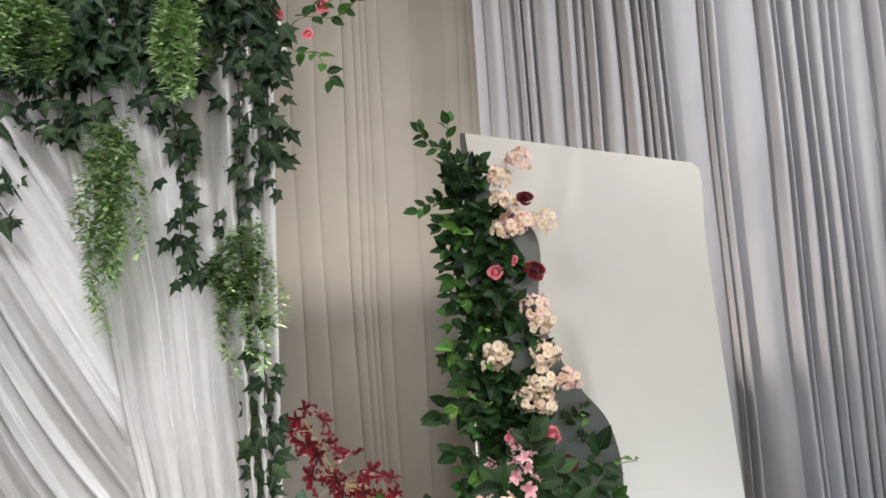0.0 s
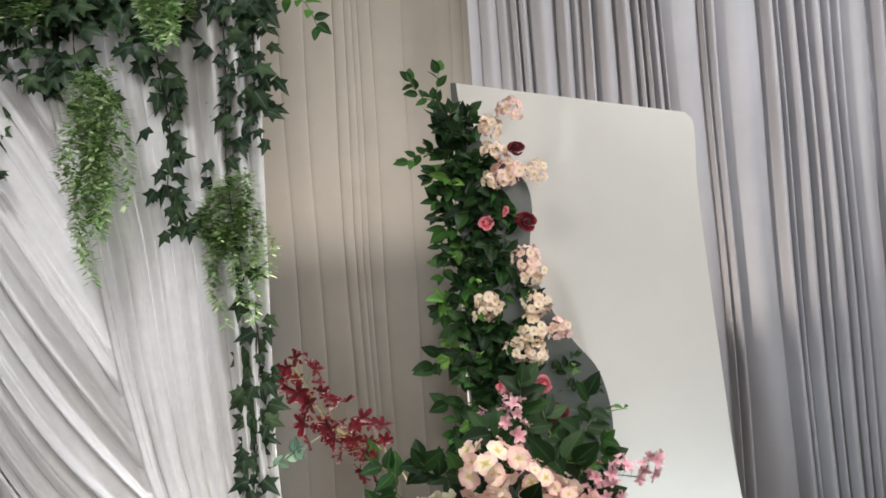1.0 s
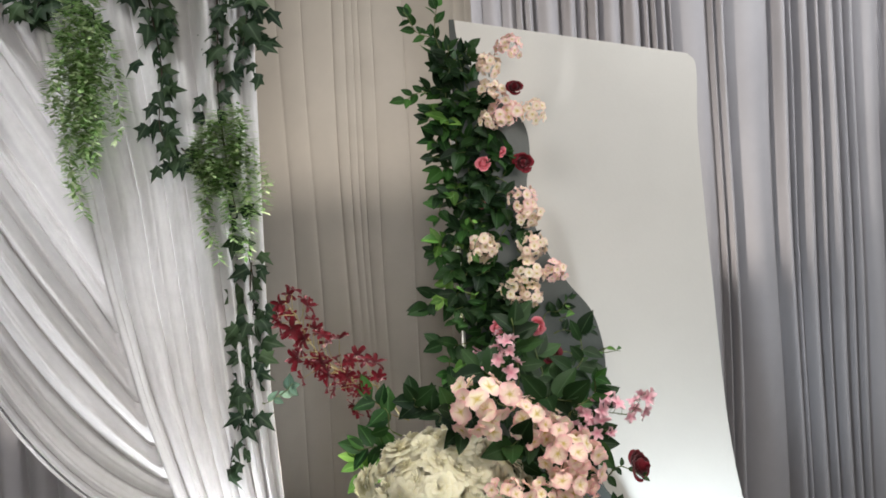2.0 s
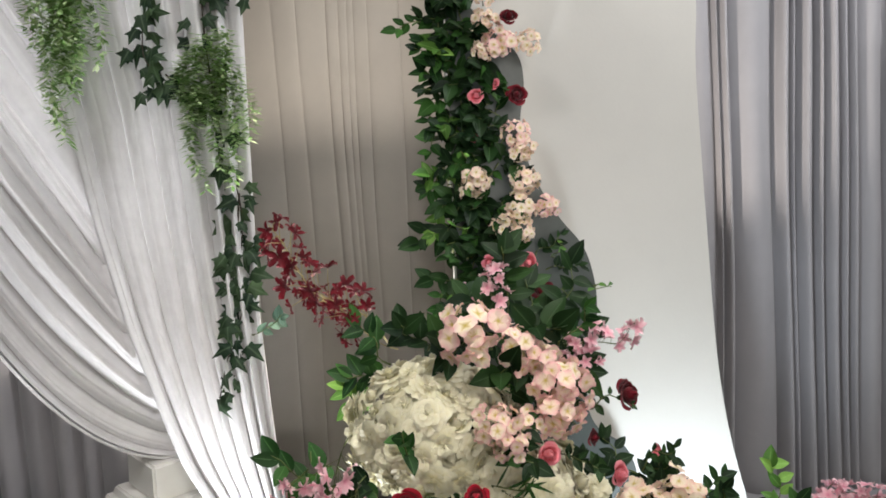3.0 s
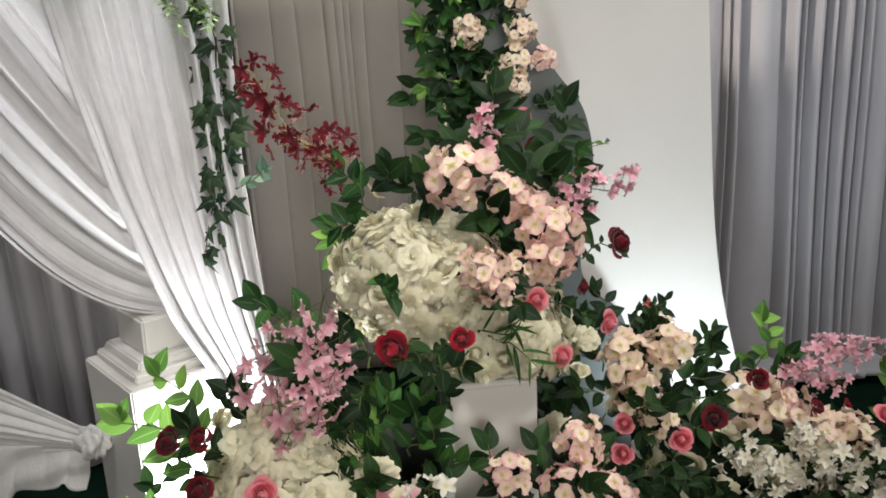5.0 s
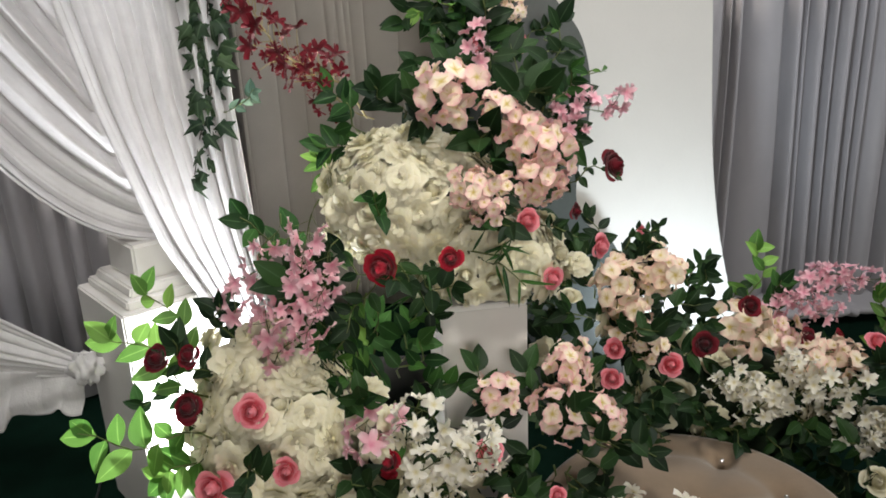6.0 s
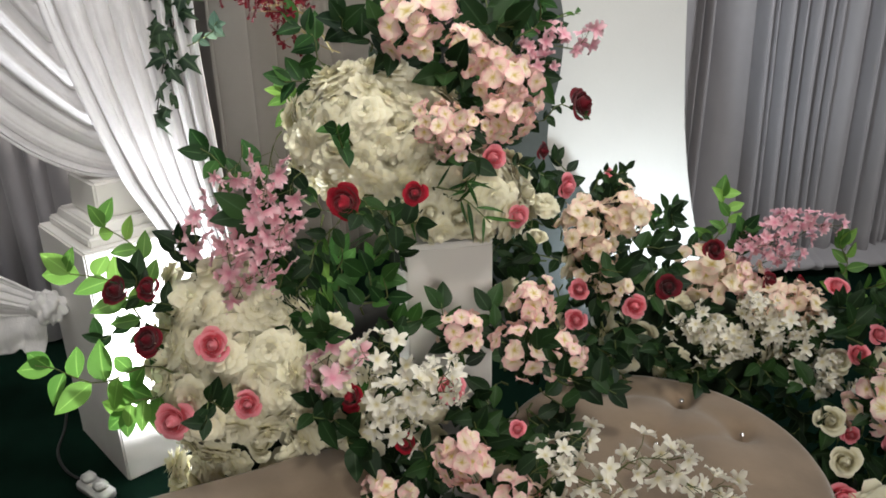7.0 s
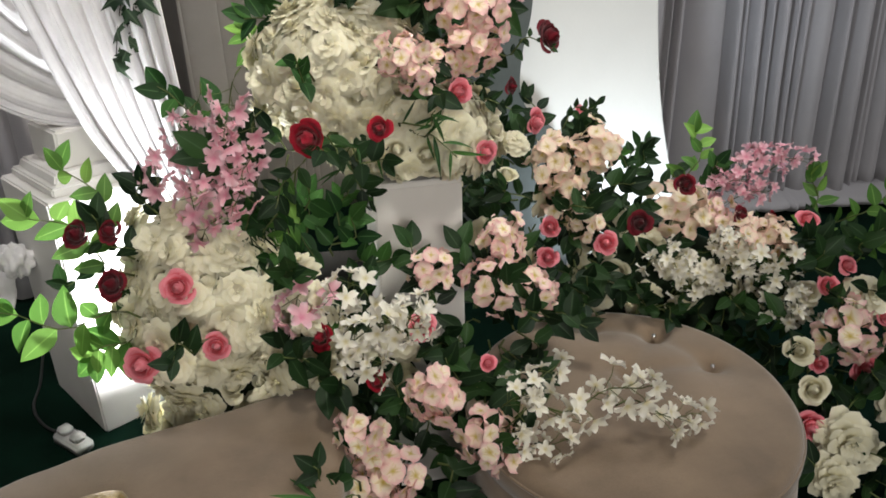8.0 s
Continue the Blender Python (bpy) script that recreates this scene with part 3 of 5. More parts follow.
unseen_window = tagged(new("unseen_window_1"), "unseen white window frame added round the key light", kind="structure")
for at_, size_ in (((1.2, -4.25, 1.65), (2.7, 0.08, 0.06)), ((1.2, -4.25, 3.49), (2.7, 0.08, 0.06)), ((-0.12, -4.25, 1.71), (0.06, 0.08, 1.78)), ((2.52, -4.25, 1.71), (0.06, 0.08, 1.78)), ((1.2, -4.25, 1.71), (0.05, 0.07, 1.78))):
    bm = bmesh.new()
    box(bm, at_, size_, 0, 0.004)
    part("window_frame", bm, M_PAINT, unseen_window)
flat_box("wall_west", (-4.7, -4.2, 0.0), (-4.6, 4.6, 4.2), M_WALL, "plain side wall of the hall")
flat_box("wall_east", (4.6, -4.2, 0.0), (4.7, 4.6, 4.2), M_WALL, "plain side wall of the hall")


def fold_profile(seed, x0, x1, widths, depth, sharp=0.75):
    """Uneven rounded pleats with sharp valleys along a curtain: the depth at x."""
    r_ = random.Random(seed)
    edges, heights = [x0 - 0.1], []
    while edges[-1] < x1 + 0.1:
        edges.append(edges[-1] + r_.uniform(*widths) * r_.choice((0.45, 0.8, 1.0, 1.7)))
        heights.append(depth * r_.uniform(0.35, 1.0))
    marks = np.array(edges)

    def f(x, z):
        x += 0.014 * math.sin(1.1 * z + 3 * x) + 0.006 * math.sin(2.7 * z + 9 * x)
        i = min(len(heights) - 1, max(0, int(np.searchsorted(marks, x)) - 1))
        s = min(1, max(0, (x - edges[i]) / (edges[i + 1] - edges[i])))
        return -heights[i] * math.sin(math.pi * s) ** sharp + 0.4 * depth * math.sin(2.3 * x + 0.6 * z)
    return f


def curtain(name, x0, x1, y, top, bottom, material, label, seed, widths, depth, nu=900, sharp=0.75):
    prof = fold_profile(seed, x0, x1, widths, depth, sharp)

    def f(u, v):
        x, z = x0 + (x1 - x0) * u, bottom + (top - bottom) * v
        return Vector((x, y + prof(x, z), z))
    return tagged(part(name, sheet(nu, 24, f, 0.003), material, None, label), label, "curtain")


curtain("curtain", -0.95, 0.34, 4.12, 4.0, 0.02, M_BEIGE, "beige pleated voile backdrop curtain hanging to the floor", 3, (0.07, 0.11), 0.016, 1400, 0.28)
curtain("curtain", -4.3, -0.80, 3.18, 4.0, 0.02, M_CURTAIN, "grey pleated voile curtain behind the draped arch", 8, (0.09, 0.18), 0.09, 1500)
curtain("curtain", 0.25, 4.3, 3.86, 4.0, 0.03, M_CURTAIN, "grey pleated voile backdrop curtain hanging to the floor", 11, (0.05, 0.13), 0.12, 2000)
# cloth pooled along the foot of the grey curtain
pool_profile = fold_profile(5, 0, 5, (0.08, 0.16), 0.04)
tagged(part("curtain_hem", sheet(300, 10, lambda u, v: Vector((0.9 + 3.4 * u, 3.84 - 0.16 * math.sin(math.pi * v) - 0.1 * v + pool_profile(0.9 + 3.4 * u, 3 * v), 0.10 * (1 - v) ** 2 + 0.035 * math.sin(math.pi * v) + 0.012)), 0.003), M_CURTAIN, None), "loose grey cloth pooled along the curtain foot", "cloth")


# ---- the board with its wavy edge and the white screen behind it ----
def board(outline, y, thick, bevel):
    bm = bmesh.new()
    fc = bm.faces.new([bm.verts.new((p[0], y, p[1])) for p in outline])
    made = bmesh.ops.extrude_face_region(bm, geom=[fc])["geom"]
    bmesh.ops.translate(bm, verts=[v for v in made if isinstance(v, bmesh.types.BMVert)], vec=(0, thick, 0))
    bmesh.ops.recalc_face_normals(bm, faces=bm.faces[:])
    rim = [e for e in bm.edges if abs(e.verts[0].co.y - e.verts[1].co.y) < 1e-6]
    bmesh.ops.bevel(bm, geom=rim, offset=bevel, segments=2, affect="EDGES")
    return bm


right_side = smooth_line([(1.035, 2.497, 0), (1.066, 2.44, 0), (1.062, 2.20, 0), (1.078, 1.88, 0), (1.097, 1.57, 0), (1.13, 1.08, 0), (1.177, 0.75, 0), (1.254, 0.43, 0), (1.36, 0.01, 0)], 6)
screen = thing("backdrop_screen", (0.65, 3.0, 0), "tall white painted backdrop screen with sloping top", "screen")
part("board", board([(0.135, 0.01), (0.135, 2.672), *[(p.x, p.y) for p in right_side]], 2.98, 0.03, 0.004), M_PANEL, screen, smooth=False, m=under(screen, Matrix()))
for foot_x in (0.35, 1.05):
    bm = bmesh.new()
    box(bm, (foot_x, 3.16, 0.0), (0.06, 0.30, 0.04), 0, 0.004)
    box(bm, (foot_x, 3.03, 0.04), (0.05, 0.03, 1.2), 0, 0.004)
    part("stand_foot", bm, M_PAINT, screen, m=under(screen, Matrix()))

wave = smooth_line([(0.127, 2.65, 0), (0.142, 2.551, 0), (0.197, 2.436, 0), (0.288, 2.331, 0), (0.37, 2.249, 0), (0.388, 2.138, 0), (0.37, 2.009, 0), (0.387, 1.878, 0), (0.441, 1.747, 0),
                    (0.508, 1.636, 0), (0.586, 1.536, 0), (0.621, 1.44, 0), (0.637, 1.32, 0), (0.627, 1.166, 0), (0.598, 1.035, 0), (0.592, 0.90, 0), (0.635, 0.807, 0), (0.723, 0.745, 0),
                    (0.767, 0.662, 0), (0.778, 0.567, 0), (0.79, 0.3, 0), (0.80, 0.01, 0)], 5)
wavy = thing("wave_board", (0.4, 2.9, 0), "grey wave-edged board covered in artificial leaves and flowers", "flower board")
part("board", board([(0.108, 0.01), (0.108, 2.65), *[(p.x, p.y) for p in wave]], 2.885, 0.02, 0.003), M_GREY, wavy, smooth=False, m=under(wavy, Matrix()))
bm = bmesh.new()
box(bm, (0.1, 2.90, 0.005), (0.012, 0.045, 2.45), 0, 0.003)
part("edge_strip", bm, M_PAINT, wavy, "white edge strip", m=under(wavy, Matrix()))

# ---- pedestal with stepped cap, and the column that stands on it ----
pedestal = thing("pedestal", (-0.86, 2.45, 0), "white painted square pedestal with a stepped cap", "pedestal")
TURN45 = radians(42)
for name_, z_, h_, w_, taper_ in (("plinth", 0.0, 0.80, 0.41, 0.99), ("cap_step", 0.80, 0.03, 0.345, 1.0), ("cap_step", 0.83, 0.03, 0.31, 0.93)):
    bm = bmesh.new()
    box(bm, (0, 0, z_), (w_, w_, h_), TURN45, 0.006, taper_)
    part(name_, bm, M_PAINT, pedestal, smooth=False)
bm = bmesh.new()
box(bm, (0, 0, 0.86), (0.225, 0.225, 0.115), TURN45, 0.008, 0.97)
part("shaft", bm, M_PAINT, pedestal, smooth=False)

# ---- drapery of the arch ----
header_beam = thing("arch_beam", (-1.3, 2.55, 0), "white painted beam of the draped arch under ivy", "beam")
bm = bmesh.new()
box(bm, (-0.2, 0, 2.86), (2.0, 0.16, 0.14), 0, 0.006)
part("beam", bm, M_PAINT, header_beam, smooth=False)
bm = bmesh.new()
box(bm, (0.42, 0.05, 1.08), (0.05, 0.05, 1.79), 0, 0.006)
part("post", bm, M_PAINT, header_beam, smooth=False)


def along(table, x):
    """Straight steps between rows of (x, value)."""
    for (a, va), (b, vb) in zip(table, table[1:]):
        if x <= b:
            return va + (vb - va) * max(0, x - a) / (b - a)
    return table[-1][1]


LEFT = ((0.10, -0.52), (0.45, -0.58), (0.62, -0.64), (0.73, -0.69), (0.93, -0.80), (1.08, -0.85), (1.39, -0.94), (1.73, -1.01), (2.06, -1.06), (2.31, -1.12), (2.60, -1.18), (2.95, -1.24))
RIGHT = ((0.10, -0.42), (0.45, -0.46), (0.98, -0.505), (1.4, -0.53), (2.4, -0.525), (2.95, -0.51))


def pleats(u, seed, n):
    """Rounded pleats with sharp valleys across a gathered cloth."""
    r_ = random.Random(seed)
    p = [r_.uniform(0, 6.28) for _ in range(4)]
    x = n * u + 0.30 * math.sin(2.1 * u * n / 3 + p[0]) + 0.12 * math.sin(5.3 * u * n / 3 + p[1])
    s = x % 1.0
    tall = 0.7 + 0.3 * math.sin(7.3 * math.floor(x) + p[2])
    lip = math.sin(math.pi * s ** 1.25) ** 0.55 if 0 < s < 1 else 0.0
    return tall * lip + 0.30 * math.sin(1.1 * x + p[3])


def forward_low(z):
    """The cloth comes forward to pass in front of the pedestal's neck."""
    q = min(1, max(0, (1.75 - z) / 0.75))
    return 0.07 * q * q * (3 - 2 * q)


def tail_cloth(u, v):
    z = 0.10 + 2.82 * v
    l, r = along(LEFT, z), along(RIGHT, z)
    x = l + (r - l) * (u + 0.012 * math.sin(9 * u + 2 * z))
    wide = (r - l) / 0.6
    roll = 0.05 * (1 - math.cos(2 * math.pi * u)) / 2 + forward_low(z)
    y = 2.47 - (0.048 + 0.058 * wide) * (pleats(u, 4, 7.5) + 0.07 * pleats(u + 0.01 * math.sin(2 * z), 14, 19)) - roll + 0.01 * math.sin(3 * z + 4 * u)
    return Vector((x * y / 2.41, y, 1.75 + (z - 1.75) * y / 2.41))


drape = thing("arch_drape", (-0.8, 2.45, 0), "white crushed velvet drape gathered down the arch column", "drape")
part("hanging_cloth", sheet(320, 60, tail_cloth, 0.004), M_DRAPE, drape, m=under(drape, Matrix()))

part("hem", sheet(6, 60, lambda u, v: tail_cloth(0.0, v) + Vector((-0.012 + 0.026 * u, -0.010 - 0.012 * math.sin(math.pi * u), 0)), 0.003), M_DRAPE, drape, m=under(drape, Matrix()))


def swag_cloth(u, v):
    """Cloth that sweeps from high on the far side down to the column; u along the folds, v from the lowest fold up."""
    w = 1 - v ** 2.0
    ze = 2.72 - 1.735 * w ** 0.9
    xe = along(LEFT, ze) + 0.05
    x = -1.85 + (xe + 1.85) * u
    dx = max(0, xe - 0.05 - x)
    z = ze + 1.85 * (1 - w ** 5) * dx + 1.42 * w ** 4 * dx * dx
    z = min(z, 3.0 + 0.15 * (z - 3.0)) if z > 3.0 else z
    near = min(1, dx / 0.5)
    across = 1 - v + 0.012 * math.sin(6 * u + 3 * v)
    fold = (pleats(across, 9, 13) + 0.08 * pleats(across, 19, 34)) * (0.042 + 0.082 * near)
    y = 2.48 - fold - 0.11 * near - forward_low(z)
    return Vector((x * y / 2.34, y, 1.75 + (z - 1.75) * y / 2.34))


swag = thing("arch_swag", (-1.3, 2.42, 0), "white velvet swag draped in deep diagonal folds", "drape")
for low_, high_ in ((0.0, 0.3), (0.3, 0.62), (0.62, 1.0)):
    part("swag_cloth", sheet(90, 130, lambda u, v: swag_cloth(u, low_ + (high_ - low_) * v), 0.004), M_DRAPE, swag, m=under(swag, Matrix()))


def tied_cloth(u, v):
    """The lower drape drawn in to its knot; u from the far side to the knot."""
    z0 = 1.24 - 0.71 * v
    zk = 0.575 - 0.07 * v
    z = z0 + (zk - z0) * u - 0.012 * math.sin(math.pi * u) * (1 - v)
    x = -2.1 + 0.98 * u
    return Vector((x, 2.36 - pleats(v, 21, 8) * (0.035 - 0.018 * u) + 0.02 * u, z))


def knot_skirt(u, v):
    """Cloth that falls loose below the tied drape."""
    x = -2.1 + 0.98 * u - 0.03 * v * u
    top = 0.53 - 0.025 * u
    low = 0.40 - 0.17 * (1 - u)
    z = top + 0.03 - (top + 0.03 - low) * v + 0.014 * v * math.sin(17 * u)
    return Vector((x + 0.02 * v * math.sin(31 * u), 2.375 - 0.030 * (0.3 + 0.7 * v) * (1 - u ** 8) * pleats(u, 6, 11) - 0.015 * v + 0.008 * math.sin(9 * v + 14 * u), z + 0.012 * v * math.sin(43 * u)))


tieback = thing("tied_drape", (-1.3, 2.37, 0), "white velvet drape tied back in a knot beside the pedestal", "drape")
part("tied_cloth", sheet(70, 160, tied_cloth, 0.004), M_DRAPE, tieback, m=under(tieback, Matrix()))
part("skirt", sheet(140, 20, knot_skirt, 0.004), M_DRAPE, tieback, m=under(tieback, Matrix()))


def knot(u, v):
    a, b = 2 * math.pi * u, math.pi * v
    r = 0.050 * (1 + 0.22 * math.sin(4 * a + 4 * b) + 0.12 * math.sin(9 * a - 3 * b))
    return Vector((-1.10 + r * math.sin(b) * math.cos(a), 2.33 + 0.8 * r * math.sin(b) * math.sin(a), 0.56 + 0.95 * r * math.cos(b)))


part("knot", sheet(40, 20, knot), M_DRAPE, tieback, m=under(tieback, Matrix()))

# ---- white box plinth under the main arrangement ----
plinth = thing("display_plinth", (0.158, 1.94, 0), "white painted square display plinth under flowers", "plinth")
bm = bmesh.new()
box(bm, (0, 0, 0), (0.22, 0.22, 0.92), radians(9), 0.004)
part("body", bm, M_PAINT, plinth, smooth=False)
bm = bmesh.new()
box(bm, (0, 0, 0.92), (0.22, 0.22, 0.012), radians(9), 0.003)
part("lid", bm, M_PAINT, plinth, smooth=False)


# ---- sofa: two rounded velvet lobes joined at the front ----
def lobe(bm, outline, top, bottom, round_, buttons, dish=0.0):
    """A padded seat: rounded rim, top pulled in at its buttons."""
    n = len(outline)
    cx, cy = sum(p[0] for p in outline) / n, sum(p[1] for p in outline) / n
    creases = [(a, b) for i, a in enumerate(buttons) for b in buttons[:i] if math.dist(a, b) < 0.245]
    rings = []
    levels = [(1.0, bottom), (1.0, 0.02 + bottom), (1.015, (top + bottom) / 2 + 0.05), (1.0, top - 2.6 * round_), (0.985, top - 2.35 * round_), (1.0, top - 2.1 * round_), (1.012, top - 1.2 * round_), (1.0, top - 0.5 * round_), (0.975, top - 0.12 * round_), (0.95, top)]
    levels += [(s, top) for s in [0.95 - 0.95 * k / 40 for k in range(1, 40)]]
    for s, z in levels:
        ring = []
        for x, y in outline:
            px, py = cx + (x - cx) * s, cy + (y - cy) * s
            pz = z
            if s < 0.96:
                for bx, by in buttons:
                    d2 = (px - bx) ** 2 + (py - by) ** 2
                    pz -= 0.020 * math.exp(-d2 / 0.0009) + 0.016 * math.exp(-d2 / 0.007)
                for (ax, ay), (bx, by) in creases:
                    ln2 = (bx - ax) ** 2 + (by - ay) ** 2
                    q = min(1, max(0, ((px - ax) * (bx - ax) + (py - ay) * (by - ay)) / ln2))
                    d2 = (px - ax - q * (bx - ax)) ** 2 + (py - ay - q * (by - ay)) ** 2
                    pz -= 0.006 * math.exp(-d2 / 0.0007)
                pz += 0.018 * (1 - (s / 0.95) ** 2)
            ring.append(bm.verts.new((px, py, pz)))
        rings.append(ring)
    for a, b in zip(rings, rings[1:]):
        for k in range(n):
            bm.faces.new((a[k], a[(k + 1) % n], b[(k + 1) % n], b[k]))
    bm.faces.new(rings[-1])
    bm.faces.new(rings[0][::-1])


sofa = thing("sofa", (0.3, 1.3, 0), "taupe velvet tufted sofa with rounded seat lobes", "sofa")
round_outline = [(0.648 + 0.385 * math.cos(a), 1.57 + 0.41 * math.sin(a)) for a in (2 * math.pi * k / 160 for k in range(160))]
bm = bmesh.new()
tube(bm, [Vector((0.648 + 0.386 * math.cos(a), 1.57 + 0.411 * math.sin(a), 0.437)) for a in (2 * math.pi * k / 120 for k in range(121))], 0.0045, 0.0045, 6)
part("piping", bm, M_VELVET, sofa, m=under(sofa, Matrix()))
BUTTONS = [(0.403, 1.673), (0.674, 1.651), (0.900, 1.677), (0.799, 1.839), (0.636, 1.90)]
bm = bmesh.new()
lobe(bm, round_outline, 0.462, 0.06, 0.035, BUTTONS)
part("seat_cushion", bm, M_VELVET, sofa, m=under(sofa, Matrix()))
side_line = smooth_line([(-0.01, 1.30, 0), (-0.005, 1.46, 0), (-0.02, 1.55, 0), (-0.09, 1.605, 0), (-0.165, 1.59, 0), (-0.29, 1.53, 0), (-0.405, 1.485, 0), (-0.525, 1.435, 0), (-0.61, 1.38, 0), (-0.70, 1.32, 0), (-0.86, 1.14, 0), (-0.92, 0.94, 0), (-0.75, 0.78, 0), (-0.4, 0.74, 0), (-0.1, 0.80, 0), (-0.01, 1.0, 0)], 6)
bm = bmesh.new()
lobe(bm, [(p.x, p.y) for p in side_line], 0.515, 0.06, 0.030, [])
part("side_cushion", bm, M_VELVET, sofa, m=under(sofa, Matrix()))
bm = bmesh.new()
bmesh.ops.create_uvsphere(bm, u_segments=10, v_segments=6, radius=0.0075)
BUTTON = mesh_of("button", bm, M_CHROME)
for bx, by in BUTTONS:
    put("button", BUTTON, sofa, under(sofa, pose(bx, by, 0.448)), "faceted crystal button")
for fx, fy in ((0.4, 1.75), (0.9, 1.75), (0.4, 1.2), (0.9, 1.2), (-0.15, 1.5), (-0.7, 1.2), (-0.3, 0.95)):
    bm = bmesh.new()
    box(bm, (fx, fy, 0), (0.05, 0.05, 0.07), 0, 0.004)
    part("leg", bm, M_CABLE, sofa, m=under(sofa, Matrix()))


def cushion(u, v):
    x, y = 2 * u - 1, 2 * v - 1
    z = 0.05 * (1 - x ** 4) ** 0.6 * (1 - y ** 4) ** 0.6
    return Vector((0.11 * x * (1 - 0.10 * y * y), 0.11 * y * (1 - 0.10 * x * x), 0.8 * z))


pillow = thing("cushion", (-0.46, 1.115, 0.532), "gold brocade cushion lying on the sofa", "cushion")
bm = sheet(24, 24, cushion)
lower = sheet(24, 24, lambda u, v: Vector((cushion(u, v).x, cushion(u, v).y, -0.2 * cushion(u, v).z)))
part("top_cover", bm, M_GOLD, pillow, m=pose(0, 0, 0.012, 0, 0, 30))
part("back_cover", lower, M_GOLD, pillow, m=pose(0, 0, 0.012, 0, 0, 30))

# ---- uplights, cable and socket strip ----
for ux, uy, turn_ in ((-0.52, 2.08, 45), (0.95, 2.57, 0), (-0.35, 2.85, 0)):
    lamp = thing("floodlight", (ux, uy, 0), "small white uplight standing on the carpet", "floodlight", "uplights")
    bm = bmesh.new()
    box(bm, (0, 0, 0), (0.16, 0.10, 0.02), radians(turn_), 0.004)
    part("bracket", bm, M_CABLE, lamp)
    bm = bmesh.new()
    box(bm, (0, 0, 0.02), (0.15, 0.06, 0.085), radians(turn_), 0.006)
    part("housing", bm, M_PLASTIC, lamp)
    # plate added out of sight to keep this beam off the screen
    if turn_:
        bm = bmesh.new()
        box(bm, (0.095, 0.10, 0.0), (0.006, 0.44, 0.29), 0, 0.001)
        part("barn_door", bm, M_CABLE, lamp, "unseen black plate added to block the beam")
# wide plate added out of sight to cut the third beam's lower edge
bm = bmesh.new()
box(bm, (0, 0.08, 0.0), (1.1, 0.006, 0.262), 0, 0.001)
part("barn_door", bm, M_CABLE, lamp, "unseen black plate added to block the beam")
strip = thing("socket_strip", (-0.96, 2.11, 0), "white plastic socket strip on the green carpet", "socket strip")
bm = bmesh.new()
box(bm, (0, 0, 0), (0.14, 0.06, 0.035), radians(-38), 0.006)
part("case", bm, M_PLASTIC, strip)
for k in range(2):
    bm = bmesh.new()
    box(bm, (0.035 * (2 * k - 1) * math.cos(radians(-38)), 0.035 * (2 * k - 1) * math.sin(radians(-38)), 0.035), (0.04, 0.04, 0.025), radians(-38), 0.006)
    part("plug", bm, M_PLASTIC, strip)
bm = bmesh.new()
tube(bm, smooth_line([(-0.99, 2.14, 0.015), (-1.10, 2.22, 0.006), (-1.18, 2.33, 0.006), (-1.22, 2.48, 0.006), (-1.3, 2.7, 0.006)], 6), 0.005, 0.005, 6)
tagged(part("cable", bm, M_CABLE, None), "dark power cable lying on the green carpet", "cable")

# ---- the main arrangement on the plinth ----
heart = (0.12, 1.95, 1.12)
main = thing("flower_arrangement", (0.19, 1.94, 0.932), "large artificial arrangement of cream roses and blush hydrangeas on a plinth", "flower arrangement")
mound(main, (0.0, 1.95, 1.17), (0.19, 0.17, 0.17), 120, 0.047)
dark_core(main, (0.0, 1.97, 1.17), (0.15, 0.12, 0.13))
dark_core(main, (0.16, 1.96, 1.04), (0.16, 0.12, 0.08))
mound(main, (0.17, 1.93, 1.03), (0.19, 0.17, 0.10), 90, 0.046)
for x, y, z, r in ((0.108, 1.78, 1.454, 0.078), (0.231, 1.85, 1.39, 0.06), (0.306, 1.78, 1.334, 0.064), (0.318, 1.78, 1.256, 0.067), (0.281, 1.9, 1.347, 0.055), (0.184, 1.7, 1.208, 0.045), (0.148, 1.7, 1.256, 0.052), (0.241, 1.78, 1.22, 0.045)):
    head(main, (x, y + 0.02, z), outward((x, y, z), (0.17, 1.98, 1.2)), "blush", 0.93 * r)
for x, y, z, r, k in ((-0.053, 1.63, 1.102, 0.051, "red"), (0.096, 1.645, 1.113, 0.034, "red"), (0.419, 1.94, 1.125, 0.029, "wine"), (0.504, 1.91, 1.246, 0.050, "wine"), (0.276, 1.75, 1.16, 0.036, "pink"), (0.334, 1.75, 1.017, 0.035, "pink"), (0.47, 1.87, 1.051, 0.040, "pink"), (0.645, 2.15, 0.99, 0.035, "pink")):
    rose(main, (x, y + 0.015, z), outward((x, y, z), heart, 0.9), k, r)
for x, y, z in ((-0.32, 1.65, 1.139), (-0.232, 1.65, 1.167), (-0.373, 1.65, 1.056), (-0.198, 1.65, 1.075), (-0.275, 1.65, 1.052), (-0.311, 1.65, 1.0), (-0.231, 1.65, 0.996), (-0.286, 1.65, 0.888)):
    d = Vector((-0.3, -0.3, -0.5))
    spray(main, Vector((x, y + 0.02, z)) - d.normalized() * 0.10, d, "lilac", 0.8)
for x, y, z in ((0.39, 1.95, 1.409), (0.499, 1.95, 1.398), (0.376, 1.95, 1.355), (0.175, 1.95, 1.563)):
    d = Vector((x - 0.15, -0.1, z - 1.25)).normalized()
    spray(main, Vector((x, y - 0.04, z)) - d * 0.10, d, "lilac", 0.68)
